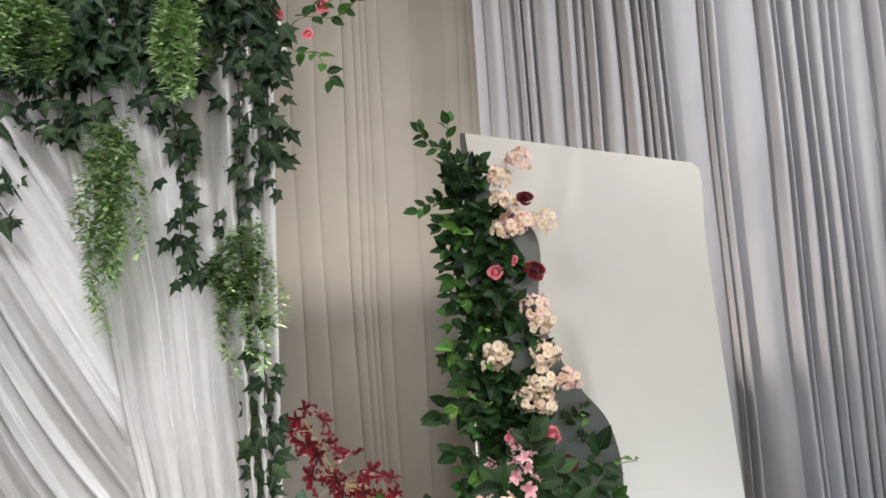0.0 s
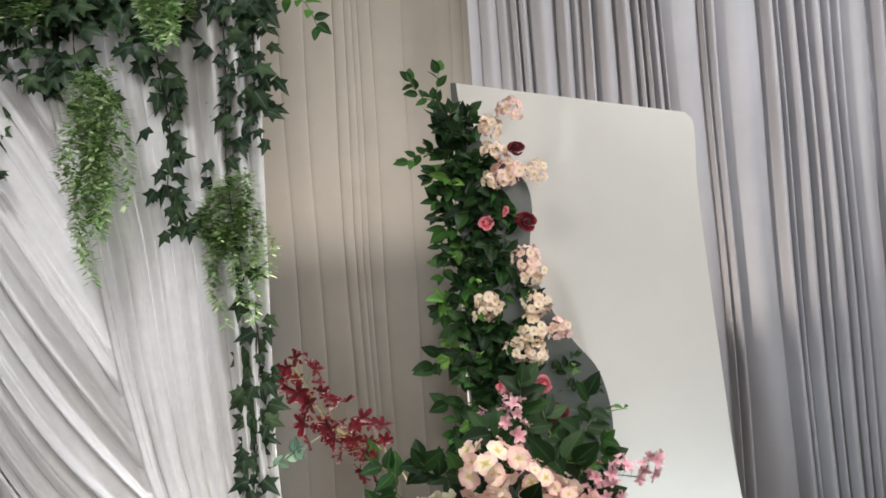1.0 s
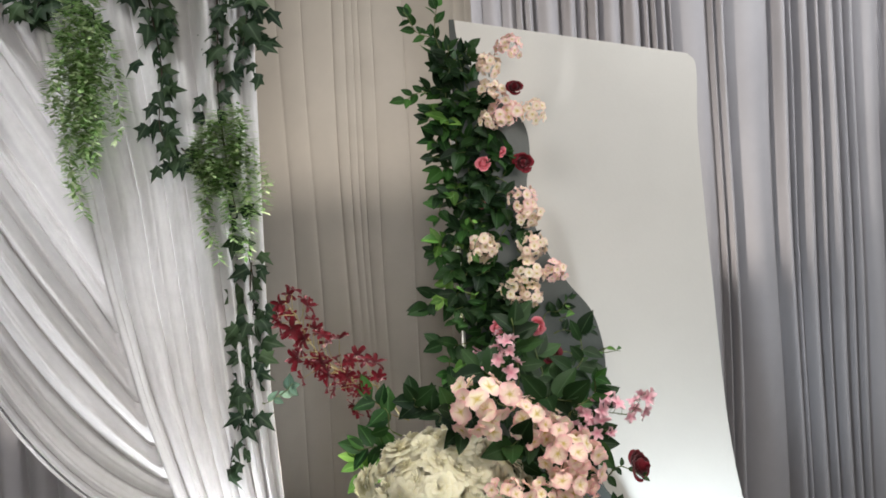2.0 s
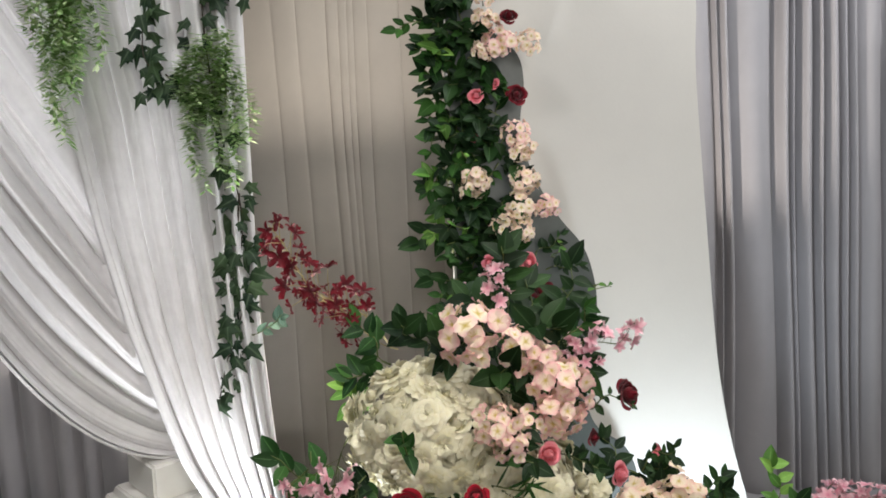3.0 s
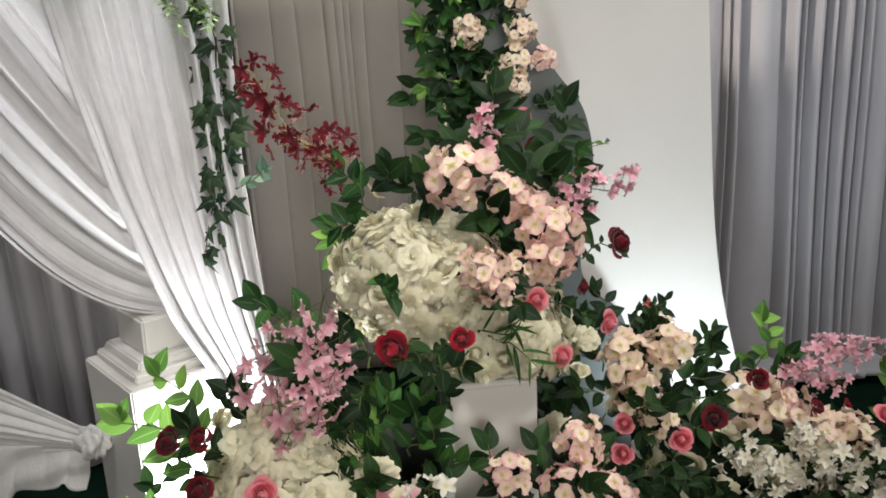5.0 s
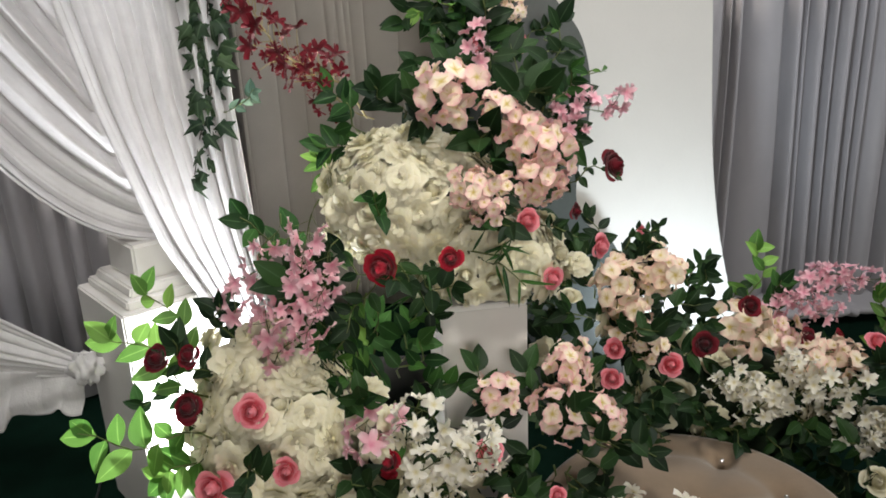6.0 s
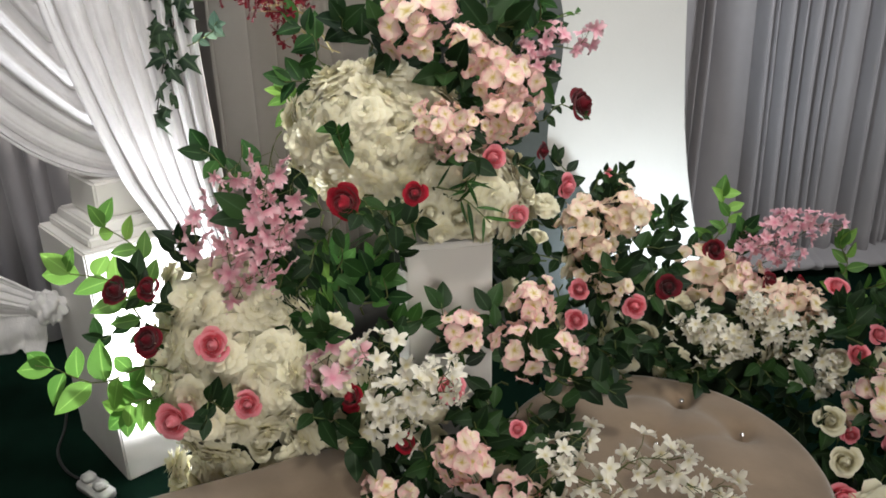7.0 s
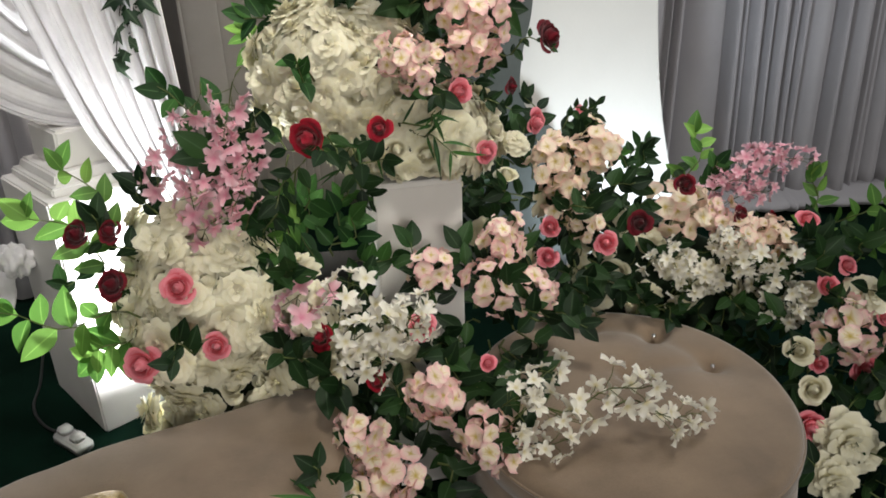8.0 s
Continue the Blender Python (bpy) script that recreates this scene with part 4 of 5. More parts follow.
for at, way, size, spin in (((-0.10, 2.04, 1.37), (-0.72, 0.0, 0.70), 1.08, 0.4), ((-0.08, 2.02, 1.37), (-0.80, -0.05, 0.50), 0.72, 2.5)):
    spray(main, at, way, "wine", size, "dark red star blossoms on a straw-coloured stem", spin)
for at, way, tone, ln, lf in (((-0.1, 1.98, 1.34), (-0.5, -0.2, 0.6), "mid", 0.14, 1.0), ((0.0, 1.95, 1.38), (-0.3, -0.3, 0.5), "dark", 0.14, 1.0), ((0.07, 1.9, 1.36), (-0.3, -0.6, 0.3), "dark", 0.14, 1.0), ((-0.08, 2.03, 1.29), (-0.9, -0.1, 0.3), "mid", 0.14, 1.0),
                              ((-0.12, 2.02, 1.2), (-0.8, 0.0, 0.3), "fresh", 0.14, 0.9), ((-0.2, 1.8, 1.12), (-0.9, -0.3, 0.25), "mid", 0.20, 1.0), ((-0.15, 1.8, 1.05), (-0.6, -0.5, 0.1), "dark", 0.2, 1.2), ((-0.04, 1.75, 1.20), (-0.3, -0.8, 0.3), "mid", 0.14, 0.75),
                              ((0.2, 1.80, 1.22), (0.0, -1, -0.3), "dark", 0.14, 0.9), ((0.0, 1.76, 1.08), (-0.2, -0.8, -0.2), "dark", 0.14, 0.8), ((0.3, 1.88, 1.12), (0.6, -0.5, 0.1), "dark", 0.14, 0.55),
                              ((0.38, 1.95, 1.21), (0.8, -0.1, 0.25), "dark", 0.14, 0.42), ((0.33, 1.92, 1.38), (0.5, -0.3, 0.5), "mid", 0.14, 0.65), ((0.2, 1.95, 1.45), (0.2, -0.2, 1), "dark", 0.2, 1.0), ((0.3, 1.95, 1.42), (0.4, -0.2, 0.8), "dark", 0.2, 0.9)):
    sprig(main, at, way, tone, ln, lf)
for at, way in (((0.14, 1.76, 1.09), (0.4, -0.6, 0.1)), ((0.16, 1.76, 1.08), (0.7, -0.6, 0.0)), ((0.10, 1.78, 1.06), (-0.6, -0.6, -0.2))):
    sprig(main, at, way, "blade", 0.14, 0.8, 3)
foliage(main, (0.22, 1.99, 1.34), (0.12, 0.05, 0.12), 15, "dark", 0.5, 0.14, 1.25)
foliage(main, (-0.04, 1.80, 1.03), (0.10, 0.04, 0.04), 6, "dark", 0.3, 0.14, 0.9)
# hanging leaf cluster beside the plinth
for k in range(9):
    sprig(main, (-0.22 + 0.016 * k, 1.80 + 0.012 * rnd.uniform(-1, 1), 1.02 - 0.03 * (k % 3)), (rnd.uniform(-0.35, 0.0), -0.40, -0.85), ("mid", "mid", "fresh", "dark")[k % 4], (0.20, 0.28)[k % 2], 0.95)

# ---- mound beside it, behind the round seat ----
right = thing("flower_arrangement", (0.8, 2.1, 0.0), "artificial mound of blush hydrangeas with red and pink roses", "flower arrangement")
mound(right, (0.93, 2.18, 0.52), (0.30, 0.20, 0.17), 44, 0.055)
mound(right, (0.40, 2.06, 0.75), (0.12, 0.12, 0.2), 12, 0.048)
dark_core(right, (0.93, 2.21, 0.36), (0.28, 0.14, 0.24))
foliage(right, (0.55, 2.05, 0.68), (0.20, 0.20, 0.30), 26, "dark", 0.4, 0.14, 1.0)
foliage(right, (0.75, 2.06, 0.53), (0.35, 0.16, 0.12), 20, "dark", 0.3, 0.14, 0.85)
foliage(right, (0.72, 2.02, 0.40), (0.22, 0.08, 0.10), 14, "dark", 0.5, 0.14, 0.9)
foliage(right, (1.05, 2.06, 0.50), (0.22, 0.14, 0.12), 14, "dark", 0.3, 0.14, 0.8)
foliage(right, (0.50, 2.12, 0.80), (0.14, 0.12, 0.22), 22, "dark", 0.5, 0.14, 0.9)
foliage(right, (0.76, 2.22, 0.70), (0.16, 0.10, 0.14), 18, "dark", 0.5, 0.14, 0.8)
for k, (x, y, z, r) in enumerate(((0.534, 1.95, 0.929, 0.068), (0.644, 1.95, 0.955, 0.064), (0.56, 1.95, 0.839, 0.065), (0.616, 1.95, 0.755, 0.051), (0.927, 2.1, 0.718, 0.09), (1.044, 2.1, 0.682, 0.058), (1.081, 2.0, 0.667, 0.070), (1.178, 2.0, 0.645, 0.070))):
    head(right, (x, y, z), outward((x, y, z), (0.7, 2.2, 0.6)), "ivory" if k != 5 else "blush", r)
for x, y, z, r, k in ((0.775, 1.98, 0.735, 0.045, "wine"), (0.906, 2.02, 0.825, 0.040, "wine"), (1.074, 2.02, 0.722, 0.036, "wine"), (1.289, 2.25, 0.612, 0.028, "red"), (0.67, 1.92, 0.708, 0.041, "pink"), (0.518, 1.92, 0.762, 0.034, "pink"), (0.513, 1.92, 0.674, 0.038, "pink"), (1.171, 2.05, 0.647, 0.026, "pink")):
    rose(right, (x, y - 0.02, z), outward((x, y, z), (0.8, 2.3, 0.5), 0.9), k, r)
for x, y, z in ((1.051, 2.15, 0.75), (1.105, 2.15, 0.792), (1.15, 2.15, 0.825), (1.175, 2.15, 0.753), (1.214, 2.15, 0.84), (1.279, 2.15, 0.846)):
    d = Vector((0.75, -0.1, 0.5)).normalized()
    spray(right, Vector((x, y, z)) - d * 0.11, d, "lilac", 0.72)
for x, y, z in ((0.912, 2.0, 0.622), (0.996, 2.0, 0.565), (1.105, 2.0, 0.595), (1.035, 2.0, 0.651), (1.175, 2.0, 0.538), (1.223, 2.0, 0.472)):
    for _ in range(2):
        d = Vector((rnd.uniform(-0.8, 0.8), -0.6, rnd.uniform(-0.4, 0.3))).normalized()
        spray(right, Vector((x, y - 0.05, z)) - d * 0.08, d, "white", 0.9)
for at, way, tone, ln, lf in (((1.0, 2.2, 0.72), (0.1, 0, 1), "fresh", 0.2, 0.9), ((1.02, 2.2, 0.70), (0.5, -0.2, 0.8), "mid", 0.14, 0.9), ((0.72, 2.15, 0.76), (0.2, -0.1, 1), "dark", 0.14, 0.6), ((0.76, 2.15, 0.74), (0.3, -0.1, 1), "mid", 0.14, 0.6), ((0.60, 2.1, 0.93), (0.3, -0.2, 0.6), "dark", 0.14, 0.5), ((0.55, 2.1, 0.97), (0.5, -0.2, 0.3), "dark", 0.14, 0.5)):
    sprig(right, at, way, tone, ln, lf)

# ---- flowers between the two seat lobes ----
front = thing("flower_arrangement", (0.2, 1.5, 0.0), "artificial hydrangeas and white star blossoms tucked between the sofa lobes", "flower arrangement")
foliage(front, (0.25, 1.68, 0.58), (0.20, 0.12, 0.22), 20, "dark", 0.6, 0.14, 0.9)
foliage(front, (0.18, 1.48, 0.40), (0.15, 0.12, 0.16), 20, "dark", 0.6, 0.14, 1.0)
foliage(front, (0.36, 1.70, 0.62), (0.12, 0.10, 0.12), 10, "dark", 0.6, 0.14, 1.0)
for k, (x, y, z, r) in enumerate(((0.194, 1.7, 0.767, 0.055), (0.364, 1.72, 0.816, 0.058), (0.334, 1.65, 0.741, 0.066), (0.428, 1.65, 0.71, 0.055), (0.023, 1.4, 0.522, 0.062), (0.076, 1.4, 0.41, 0.072), (0.183, 1.4, 0.618, 0.060), (0.288, 1.4, 0.5, 0.063), (0.35, 1.4, 0.426, 0.056))):
    head(front, (x, y - 0.01, z), outward((x, y, z), (0.2, 1.7, 0.45)), "blush", r)
for x, y, z, r, k in ((0.163, 1.57, 0.672, 0.043, "pink"), (0.058, 1.5, 0.579, 0.031, "red"), (-0.064, 1.55, 0.674, 0.043, "red"), (0.301, 1.45, 0.642, 0.024, "pink")):
    rose(front, (x, y + 0.01, z), outward((x, y, z), (0.15, 1.7, 0.5), 0.8), k, r)
for x, y, z in ((-0.072, 1.6, 0.768), (0.046, 1.6, 0.754), (0.095, 1.5, 0.728), (0.01, 1.5, 0.713), (0.133, 1.6, 0.719), (0.042, 1.5, 0.654)):
    d = Vector((rnd.uniform(-0.4, 0.4), -0.6, rnd.uniform(-0.2, 0.7))).normalized()
    spray(front, Vector((x, y, z)) - d * 0.09, d, "white" if x > -0.05 else "lilac", 0.95)
for x, z in ((-0.05, 0.52), (0.10, 0.50), (0.2, 0.45), (0.12, 0.62), (0.02, 0.62)):
    rose(front, (x, 1.62, z), outward((x, 1.6, z), (0.1, 1.8, 0.4), 0.6), "ruffle", 0.06)
foliage(front, (0.13, 1.68, 0.48), (0.11, 0.08, 0.20), 18, "dark", 0.4, 0.14, 1.0)
sprig(front, (0.02, 1.30, 0.46), (-0.6, -0.1, 0.6), "dark", 0.14, 0.75)
sprig(front, (0.02, 1.28, 0.45), (-0.6, -0.3, 0.5), "blade", 0.14, 0.9, 3)
# the long white spray lying across the round seat
for at, way, size in (((0.28, 1.40, 0.53), (0.9, -0.05, 0.22), 1.0), ((0.42, 1.40, 0.56), (0.95, -0.1, 0.10), 1.1), ((0.56, 1.38, 0.57), (0.95, -0.1, 0.0), 0.95), ((0.30, 1.40, 0.53), (0.5, 0.1, 0.7), 0.9), ((0.30, 1.38, 0.49), (0.7, -0.3, 0.0), 0.8)):
    spray(front, at, way, "white", size)

# ---- cream mound beside the pedestal, with a leafy branch ----
left = thing("flower_arrangement", (-0.35, 1.75, 0.0), "artificial cream rose mound with fresh green branches beside the sofa", "flower arrangement")
mound(left, (-0.33, 1.72, 0.66), (0.19, 0.14, 0.20), 120, 0.048)
dark_core(left, (-0.33, 1.75, 0.64), (0.16, 0.10, 0.17))
dark_core(left, (-0.38, 1.80, 0.81), (0.095, 0.07, 0.08))
dark_core(left, (-0.31, 1.79, 0.26), (0.18, 0.08, 0.26))
mound(left, (-0.38, 1.78, 0.82), (0.12, 0.10, 0.10), 22, 0.05)
mound(left, (-0.13, 1.66, 0.62), (0.10, 0.10, 0.16), 34, 0.046)
foliage(left, (-0.06, 1.78, 0.72), (0.08, 0.05, 0.15), 14, "mid", 0.5, 0.14, 0.9)
foliage(left, (-0.05, 1.72, 0.58), (0.09, 0.06, 0.12), 10, "dark", 0.5, 0.14, 0.9)
mound(left, (-0.34, 1.76, 0.30), (0.20, 0.12, 0.26), 30, 0.055)
mound(left, (-0.26, 1.67, 0.46), (0.22, 0.08, 0.13), 56, 0.048)
for x, y, z, r, k in ((-0.441, 1.49, 0.66, 0.054, "pink"), (-0.277, 1.49, 0.695, 0.039, "pink"), (-0.351, 1.54, 0.814, 0.048, "pink"), (-0.482, 1.58, 0.935, 0.036, "wine"), (-0.552, 1.58, 0.932, 0.040, "wine"), (-0.487, 1.54, 0.83, 0.042, "wine")):
    rose(left, (x, y + 0.02, z), outward((x, y, z), (-0.33, 1.75, 0.6), 0.7), k, r)
for at, way, tone, ln, lf in (((-0.47, 1.66, 0.80), (-0.66, -0.05, 0.72), "fresh", 0.28, 1.15), ((-0.46, 1.67, 0.83), (-0.40, -0.1, 0.9), "fresh", 0.28, 1.0), ((-0.46, 1.62, 0.71), (-0.9, -0.05, 0.08), "fresh", 0.28, 1.2), ((-0.48, 1.61, 0.69), (-0.6, -0.15, -0.45), "fresh", 0.14, 1.2),
                              ((-0.46, 1.70, 0.8), (-0.3, -0.2, 0.6), "dark", 0.2, 0.8), ((-0.45, 1.70, 0.76), (-0.5, -0.2, 0.2), "dark", 0.2, 0.8), ((-0.42, 1.7, 0.9), (0.0, -0.1, 1), "dark", 0.14, 0.8), ((-0.33, 1.52, 0.7), (0.1, -0.7, 0.3), "dark", 0.14, 0.8), ((-0.15, 1.58, 0.66), (0.2, -0.6, 0.2), "dark", 0.14, 1.0), ((-0.08, 1.6, 0.6), (0.1, -0.6, 0.2), "dark", 0.2, 1.0), ((-0.12, 1.62, 0.78), (0.0, -0.5, 0.6), "dark", 0.14, 1.0)):
    sprig(left, at, way, tone, ln, lf)

# ---- flowers that run down to the floor beyond the round seat ----
edge = thing("flower_arrangement", (1.3, 1.85, 0.0), "artificial pink and white roses piled beside the sofa on the carpet", "flower arrangement")
foliage(edge, (1.36, 1.92, 0.42), (0.26, 0.22, 0.28), 44, "dark", 0.6, 0.14, 1.0)
foliage(edge, (1.22, 1.62, 0.12), (0.18, 0.2, 0.2), 20, "dark", 0.6, 0.14, 1.0)
for x, y, z, r in ((1.272, 2.0, 0.698, 0.043), (1.272, 1.85, 0.569, 0.038), (1.349, 1.9, 0.6, 0.035), (1.229, 1.75, 0.383, 0.031), (1.358, 1.75, 0.365, 0.050), (1.156, 1.62, 0.284, 0.056), (1.42, 1.8, 0.5, 0.045)):
    rose(edge, (x, y, z), outward((x, y, z), (1.35, 2.0, 0.3), 0.8), "pink", r)
head(edge, (1.289, 1.75, 0.476), (-0.2, -1, 0.6), "blush", 0.08)
for x, y, z, r in ((1.16, 1.74, 0.439, 0.05), (1.169, 1.66, 0.369, 0.05), (1.23, 1.6, 0.266, 0.075), (1.385, 1.85, 0.518, 0.068), (1.189, 1.55, 0.184, 0.067), (1.3, 1.62, 0.2, 0.06), (1.25, 1.9, 0.52, 0.05), (1.42, 1.7, 0.28, 0.06)):
    rose(edge, (x, y, z), outward((x, y, z), (1.35, 2.0, 0.2), 0.6), "white" if r < 0.055 else "ruffle", r)
for at, way, tone, ln, lf in (((1.33, 2.1, 0.6), (0.1, -0.1, 1), "fresh", 0.2, 0.9), ((1.38, 2.1, 0.58), (0.6, -0.1, 0.8), "fresh", 0.28, 0.9), ((1.36, 2.1, 0.55), (0.8, -0.1, 0.3), "fresh", 0.2, 0.9)):
    sprig(edge, at, way, tone, ln, lf)

# ---- leaves and flowers on the wave board ----
for k in range(170):
    z = 2.47 - 1.87 * (k + rnd.random()) / 170
    wide = along([(0.5, 0.55), (0.9, 0.40), (1.3, 0.42), (1.6, 0.34), (1.8, 0.28), (2.1, 0.24), (2.5, 0.10)], z)
    x = 0.07 + 0.92 * wide * rnd.random()
    sprig(wavy, (x, 2.86, z), (rnd.uniform(-0.7, 0.3), -0.6, rnd.uniform(-0.7, 0.5)), "fresh" if x < 0.12 and k % 3 == 0 else ("dark", "dark", "dark", "mid")[k % 4], 0.14, rnd.uniform(0.75, 1.2), 3)
for at, way, tone, ln, lf in (((0.10, 2.84, 2.42), (-0.35, -0.15, 0.9), "mid", 0.28, 0.85), ((0.08, 2.84, 2.52), (-0.5, -0.15, 0.6), "mid", 0.2, 0.85), ((0.1, 2.84, 2.38), (-0.6, -0.2, 0.0), "mid", 0.2, 0.85), ((0.12, 2.84, 2.3), (-0.5, -0.3, 0.1), "mid", 0.14, 0.85), ((0.12, 2.84, 2.35), (-0.1, -0.3, 0.8), "dark", 0.2, 0.85),
                              ((0.09, 2.84, 2.1), (-0.3, -0.3, -0.6), "mid", 0.14, 0.8), ((0.08, 2.84, 1.85), (-0.5, -0.3, -0.5), "mid", 0.14, 0.8), ((0.08, 2.84, 1.7), (-0.4, -0.3, -0.6), "fresh", 0.14, 0.8), ((0.44, 2.85, 1.45), (0.5, -0.3, 0.2), "dark", 0.14, 0.65), ((0.46, 2.85, 1.38), (0.5, -0.3, -0.1), "dark", 0.14, 0.65), ((0.40, 2.85, 1.5), (0.4, -0.3, 0.5), "dark", 0.14, 0.65)):
    sprig(wavy, at, way, tone, ln, lf)
for k, (x, y, z, r) in enumerate(((0.318, 2.78, 2.506, 0.043), (0.237, 2.78, 2.44, 0.047), (0.237, 2.78, 2.351, 0.042), (0.289, 2.78, 2.279, 0.055), (0.226, 2.78, 2.249, 0.038), (0.39, 2.78, 2.273, 0.047), (0.336, 2.78, 1.956, 0.05), (0.353, 2.78, 1.903, 0.046), (0.183, 2.78, 1.794, 0.055), (0.361, 2.78, 1.785, 0.05), (0.344, 2.78, 1.694, 0.051), (0.281, 2.78, 1.63, 0.046), (0.346, 2.78, 1.612, 0.042), (0.437, 2.78, 1.696, 0.042))):
    head(wavy, (x, y - 0.035, z), outward((x, y, z), (0.3, 3.2, 1.9), 0.6), "blush" if k in (0, 3, 6, 13) else "ivory", r)
for x, y, z, r, k in ((0.322, 2.74, 2.354, 0.042, "wine"), (0.34, 2.74, 2.089, 0.048, "wine"), (0.402, 2.74, 1.399, 0.051, "wine"), (0.2, 2.76, 2.094, 0.035, "pink"), (0.263, 2.76, 2.132, 0.027, "pink"), (0.184, 2.76, 1.948, 0.021, "pink"), (0.361, 2.76, 1.497, 0.044, "pink"), (0.219, 2.76, 1.502, 0.034, "pink")):
    rose(wavy, (x, y - 0.03, z), outward((x, y, z), (0.3, 3.2, 1.9), 0.8), k, r)
for x, y, z in ((0.25, 2.7, 1.454), (0.255, 2.7, 1.386), (0.154, 2.7, 1.363)):
    spray(wavy, (x, y + 0.06, z - 0.06), (-0.2, -0.3, 0.9), "lilac", 0.55)

# ---- ivy along the beam, with hanging vines and fine fern ----
ivy = thing("ivy_garland", (-0.9, 2.45, 2.9), "dark green artificial ivy garland along the arch beam", "ivy garland")


def ivy_leaf(parent, p, size=1.0):
    d = Vector((rnd.uniform(-0.9, 0.9), rnd.uniform(-0.5, 0.0), rnd.uniform(-1.2, -0.1)))
    n = Vector((0, -1, 0.45)) + jitter(0.7)
    put("ivy_leaf", rnd.choice(IVY), parent, under(ivy, turned(p, d, n, size * rnd.uniform(0.65, 1.2))))


def vine(points, leaves, spread=0.035, size=1.0):
    pts = [q - Vector((0, forward_low(q.z), 0)) for q in smooth_line(points, 6)]
    bm = bmesh.new()
    tube(bm, pts, 0.003, 0.0015, 5)
    stem = part("vine", bm, M_VINE, ivy, m=under(ivy, Matrix()))
    stem.matrix_basis = Matrix()
    stem.data.transform(under(ivy, Matrix()))
    for k in range(leaves):
        p = pts[int((k + rnd.random()) / leaves * (len(pts) - 1))]
        ivy_leaf(stem, p + Vector([rnd.uniform(-1, 1) * spread for _ in range(3)]), size)


thick = bmesh.new()
for k in range(1250):
    x = -1.75 + 1.27 * rnd.random()
    low = 2.83 + 0.07 * math.sin(7 * x) + 0.05 * math.sin(17 * x)
    d = Vector((rnd.uniform(-0.9, 0.9), rnd.uniform(-0.5, 0.0), rnd.uniform(-1.2, -0.1)))
    m = under(ivy, turned(Vector((x, 2.30 + rnd.uniform(-0.04, 0.10), low + (3.2 - low) * rnd.random())), d, Vector((0, -1, 0.45)) + jitter(0.7), rnd.uniform(0.7, 1.25)))
    seen_before = len(thick.verts)
    thick.from_mesh(IVY[k % 4])
    thick.verts.ensure_lookup_table()
    bmesh.ops.transform(thick, matrix=m, verts=thick.verts[seen_before:])
tagged(part("ivy_mass", thick, M_IVY, ivy), kind="stuff")
for k in range(290):
    x = -1.60 + 1.16 * (k + rnd.random()) / 290
    low = 2.68 + 0.08 * math.sin(7 * x) + 0.06 * math.sin(17 * x)
    z = low + (3.12 - low) * rnd.random()
    ivy_leaf(ivy, Vector((x, 2.29 + rnd.uniform(-0.06, 0.05), z)), 1.1)
vine([(-0.53, 2.32, 2.9), (-0.51, 2.32, 2.7), (-0.52, 2.33, 2.52), (-0.55, 2.34, 2.42)], 70, 0.06)
vine([(-0.60, 2.31, 2.9), (-0.60, 2.32, 2.6), (-0.62, 2.34, 2.3), (-0.60, 2.36, 2.0), (-0.56, 2.38, 1.75), (-0.58, 2.38, 1.55), (-0.60, 2.38, 1.4)], 70, 0.04)
vine([(-0.56, 2.37, 1.8), (-0.58, 2.37, 1.6), (-0.57, 2.37, 1.45), (-0.62, 2.37, 1.30), (-0.65, 2.37, 1.18)], 34, 0.035)
vine([(-0.82, 2.30, 2.85), (-0.80, 2.31, 2.6), (-0.78, 2.32, 2.4), (-0.80, 2.33, 2.22), (-0.74, 2.33, 2.14)], 44, 0.05)
vine([(-0.74, 2.33, 2.16), (-0.68, 2.33, 2.10), (-0.62, 2.33, 2.12)], 12, 0.04)
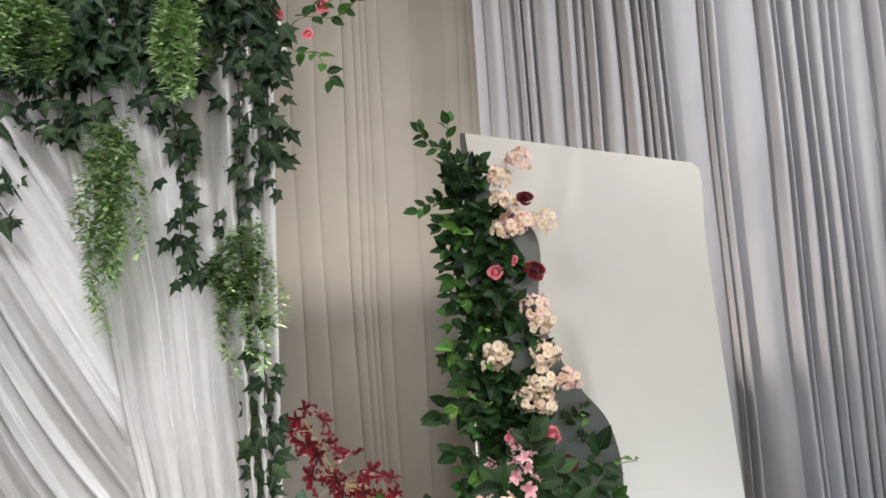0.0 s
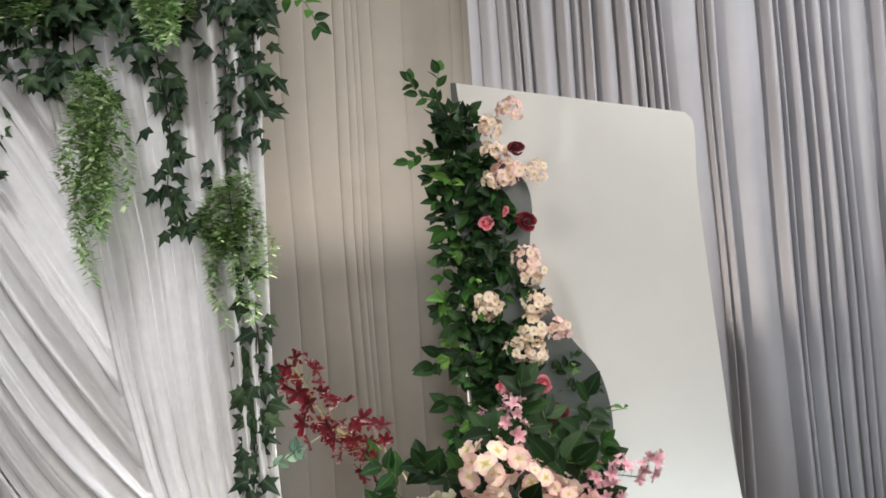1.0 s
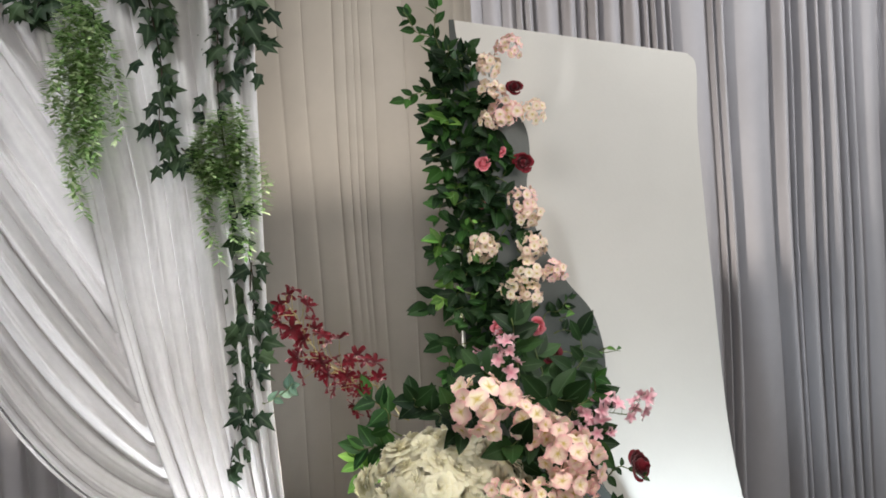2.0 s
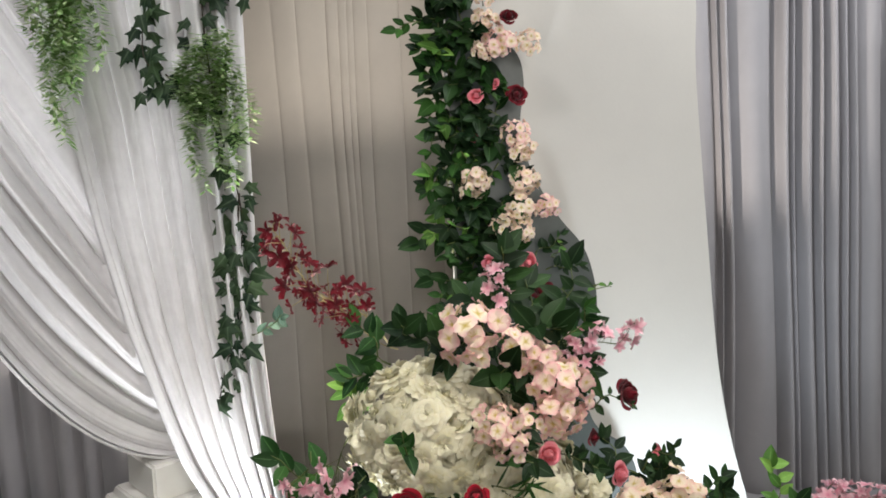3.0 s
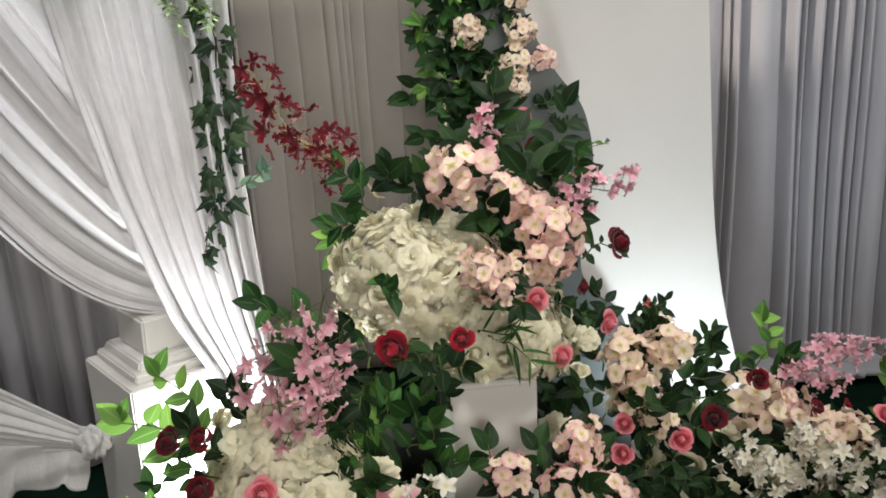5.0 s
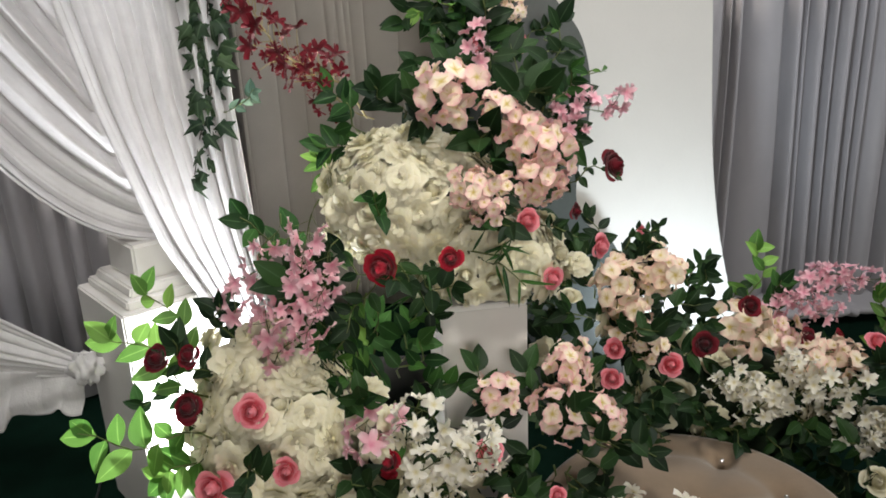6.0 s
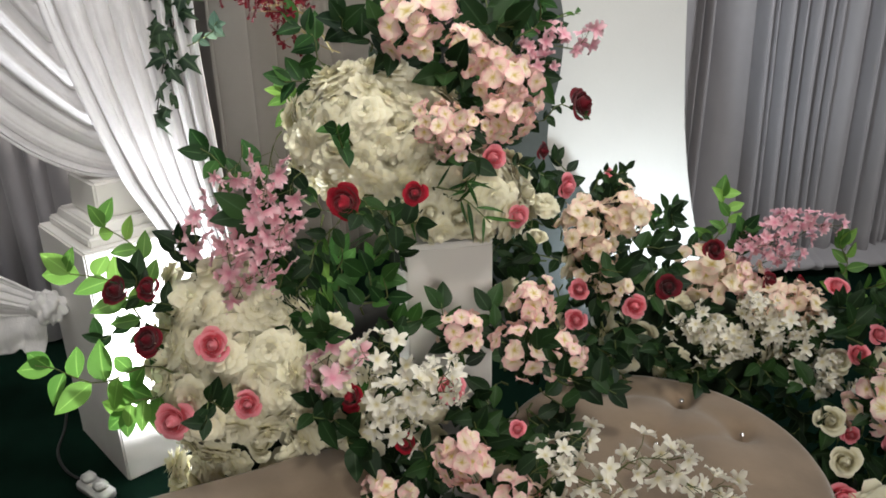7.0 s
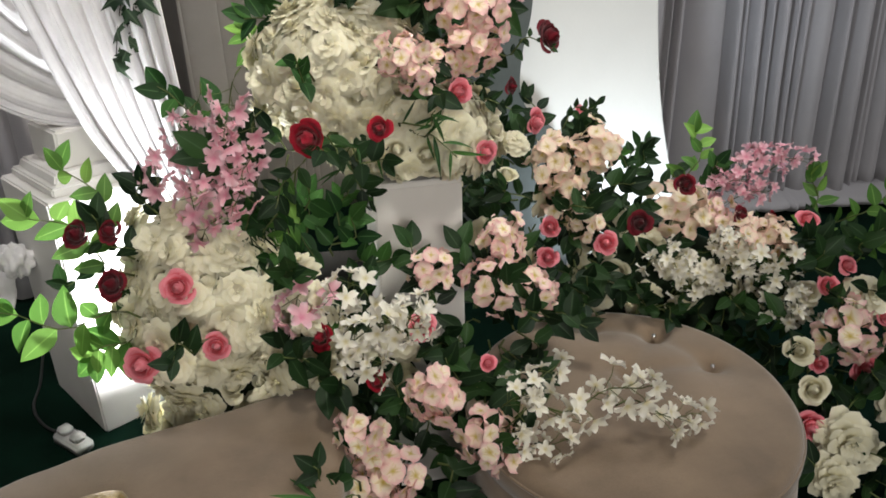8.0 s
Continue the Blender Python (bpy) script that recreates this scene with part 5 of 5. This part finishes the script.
vine([(-1.40, 2.38, 2.8), (-1.36, 2.36, 2.55), (-1.38, 2.36, 2.4), (-1.31, 2.36, 2.3)], 26, 0.04)
vine([(-1.05, 2.32, 2.85), (-1.06, 2.32, 2.66), (-1.0, 2.32, 2.55)], 24, 0.06)
for at, drop, n, wide_ in (((-1.20, 2.20, 3.10), 1.15, 9, 0.06), ((-0.725, 2.20, 3.08), 1.4, 7, 0.04), ((-0.985, 2.25, 2.63), 1.75, 15, 0.065), ((-0.585, 2.29, 2.29), 1.25, 13, 0.050)):
    fern = thing("hanging_fern", at, "light green artificial fern bunch hanging in the ivy", "hanging plant", "hanging ferns")
    for k in range(n):
        q = (k + 0.5) / n
        off = wide_ * math.sqrt(rnd.random())
        a = 2.4 * k
        top = -0.30 * drop * 0.45 * q
        s = 0.62 * drop * (1.15 - 0.55 * off / wide_) * rnd.uniform(0.8, 1.1)
        tagged(put("tendril", rnd.choice(TENDRILS), fern, pose(off * math.cos(a), 0.5 * off * math.sin(a), top, rnd.uniform(-4, 4), rnd.uniform(-4, 4), rnd.uniform(0, 360)) @ Matrix.Diagonal((1, 1, s, 1))), kind="stuff")
for x, y, z, r in ((-0.328, 2.35, 2.965, 0.031), (-0.378, 2.35, 2.874, 0.023), (-0.475, 2.35, 2.946, 0.027)):
    rose(ivy, (x, y, z), (0.3, -1, 0), "pink", r)
for at, way, lf in (((-0.45, 2.38, 2.9), (0.8, -0.2, 0.25), 0.8), ((-0.47, 2.38, 2.88), (0.7, -0.2, -0.5), 0.8), ((-0.42, 2.38, 2.95), (0.9, -0.2, 0.1), 0.8)):
    sprig(ivy, at, way, "mid", 0.28, lf)
sprig(ivy, (-0.55, 2.36, 1.36), (0.8, -0.3, 0.25), "pale", 0.14, 0.8, 4)
# lighter leaf colour stands in for board leaves that catch the light
for at in ((0.15, 2.80, 1.87), (0.12, 2.80, 1.76), (0.12, 2.80, 1.62), (0.47, 2.82, 1.50), (0.60, 2.82, 1.38)):
    sprig(wavy, at, (0.1, -0.9, 0.3), "fresh", 0.14, 0.6, 1)
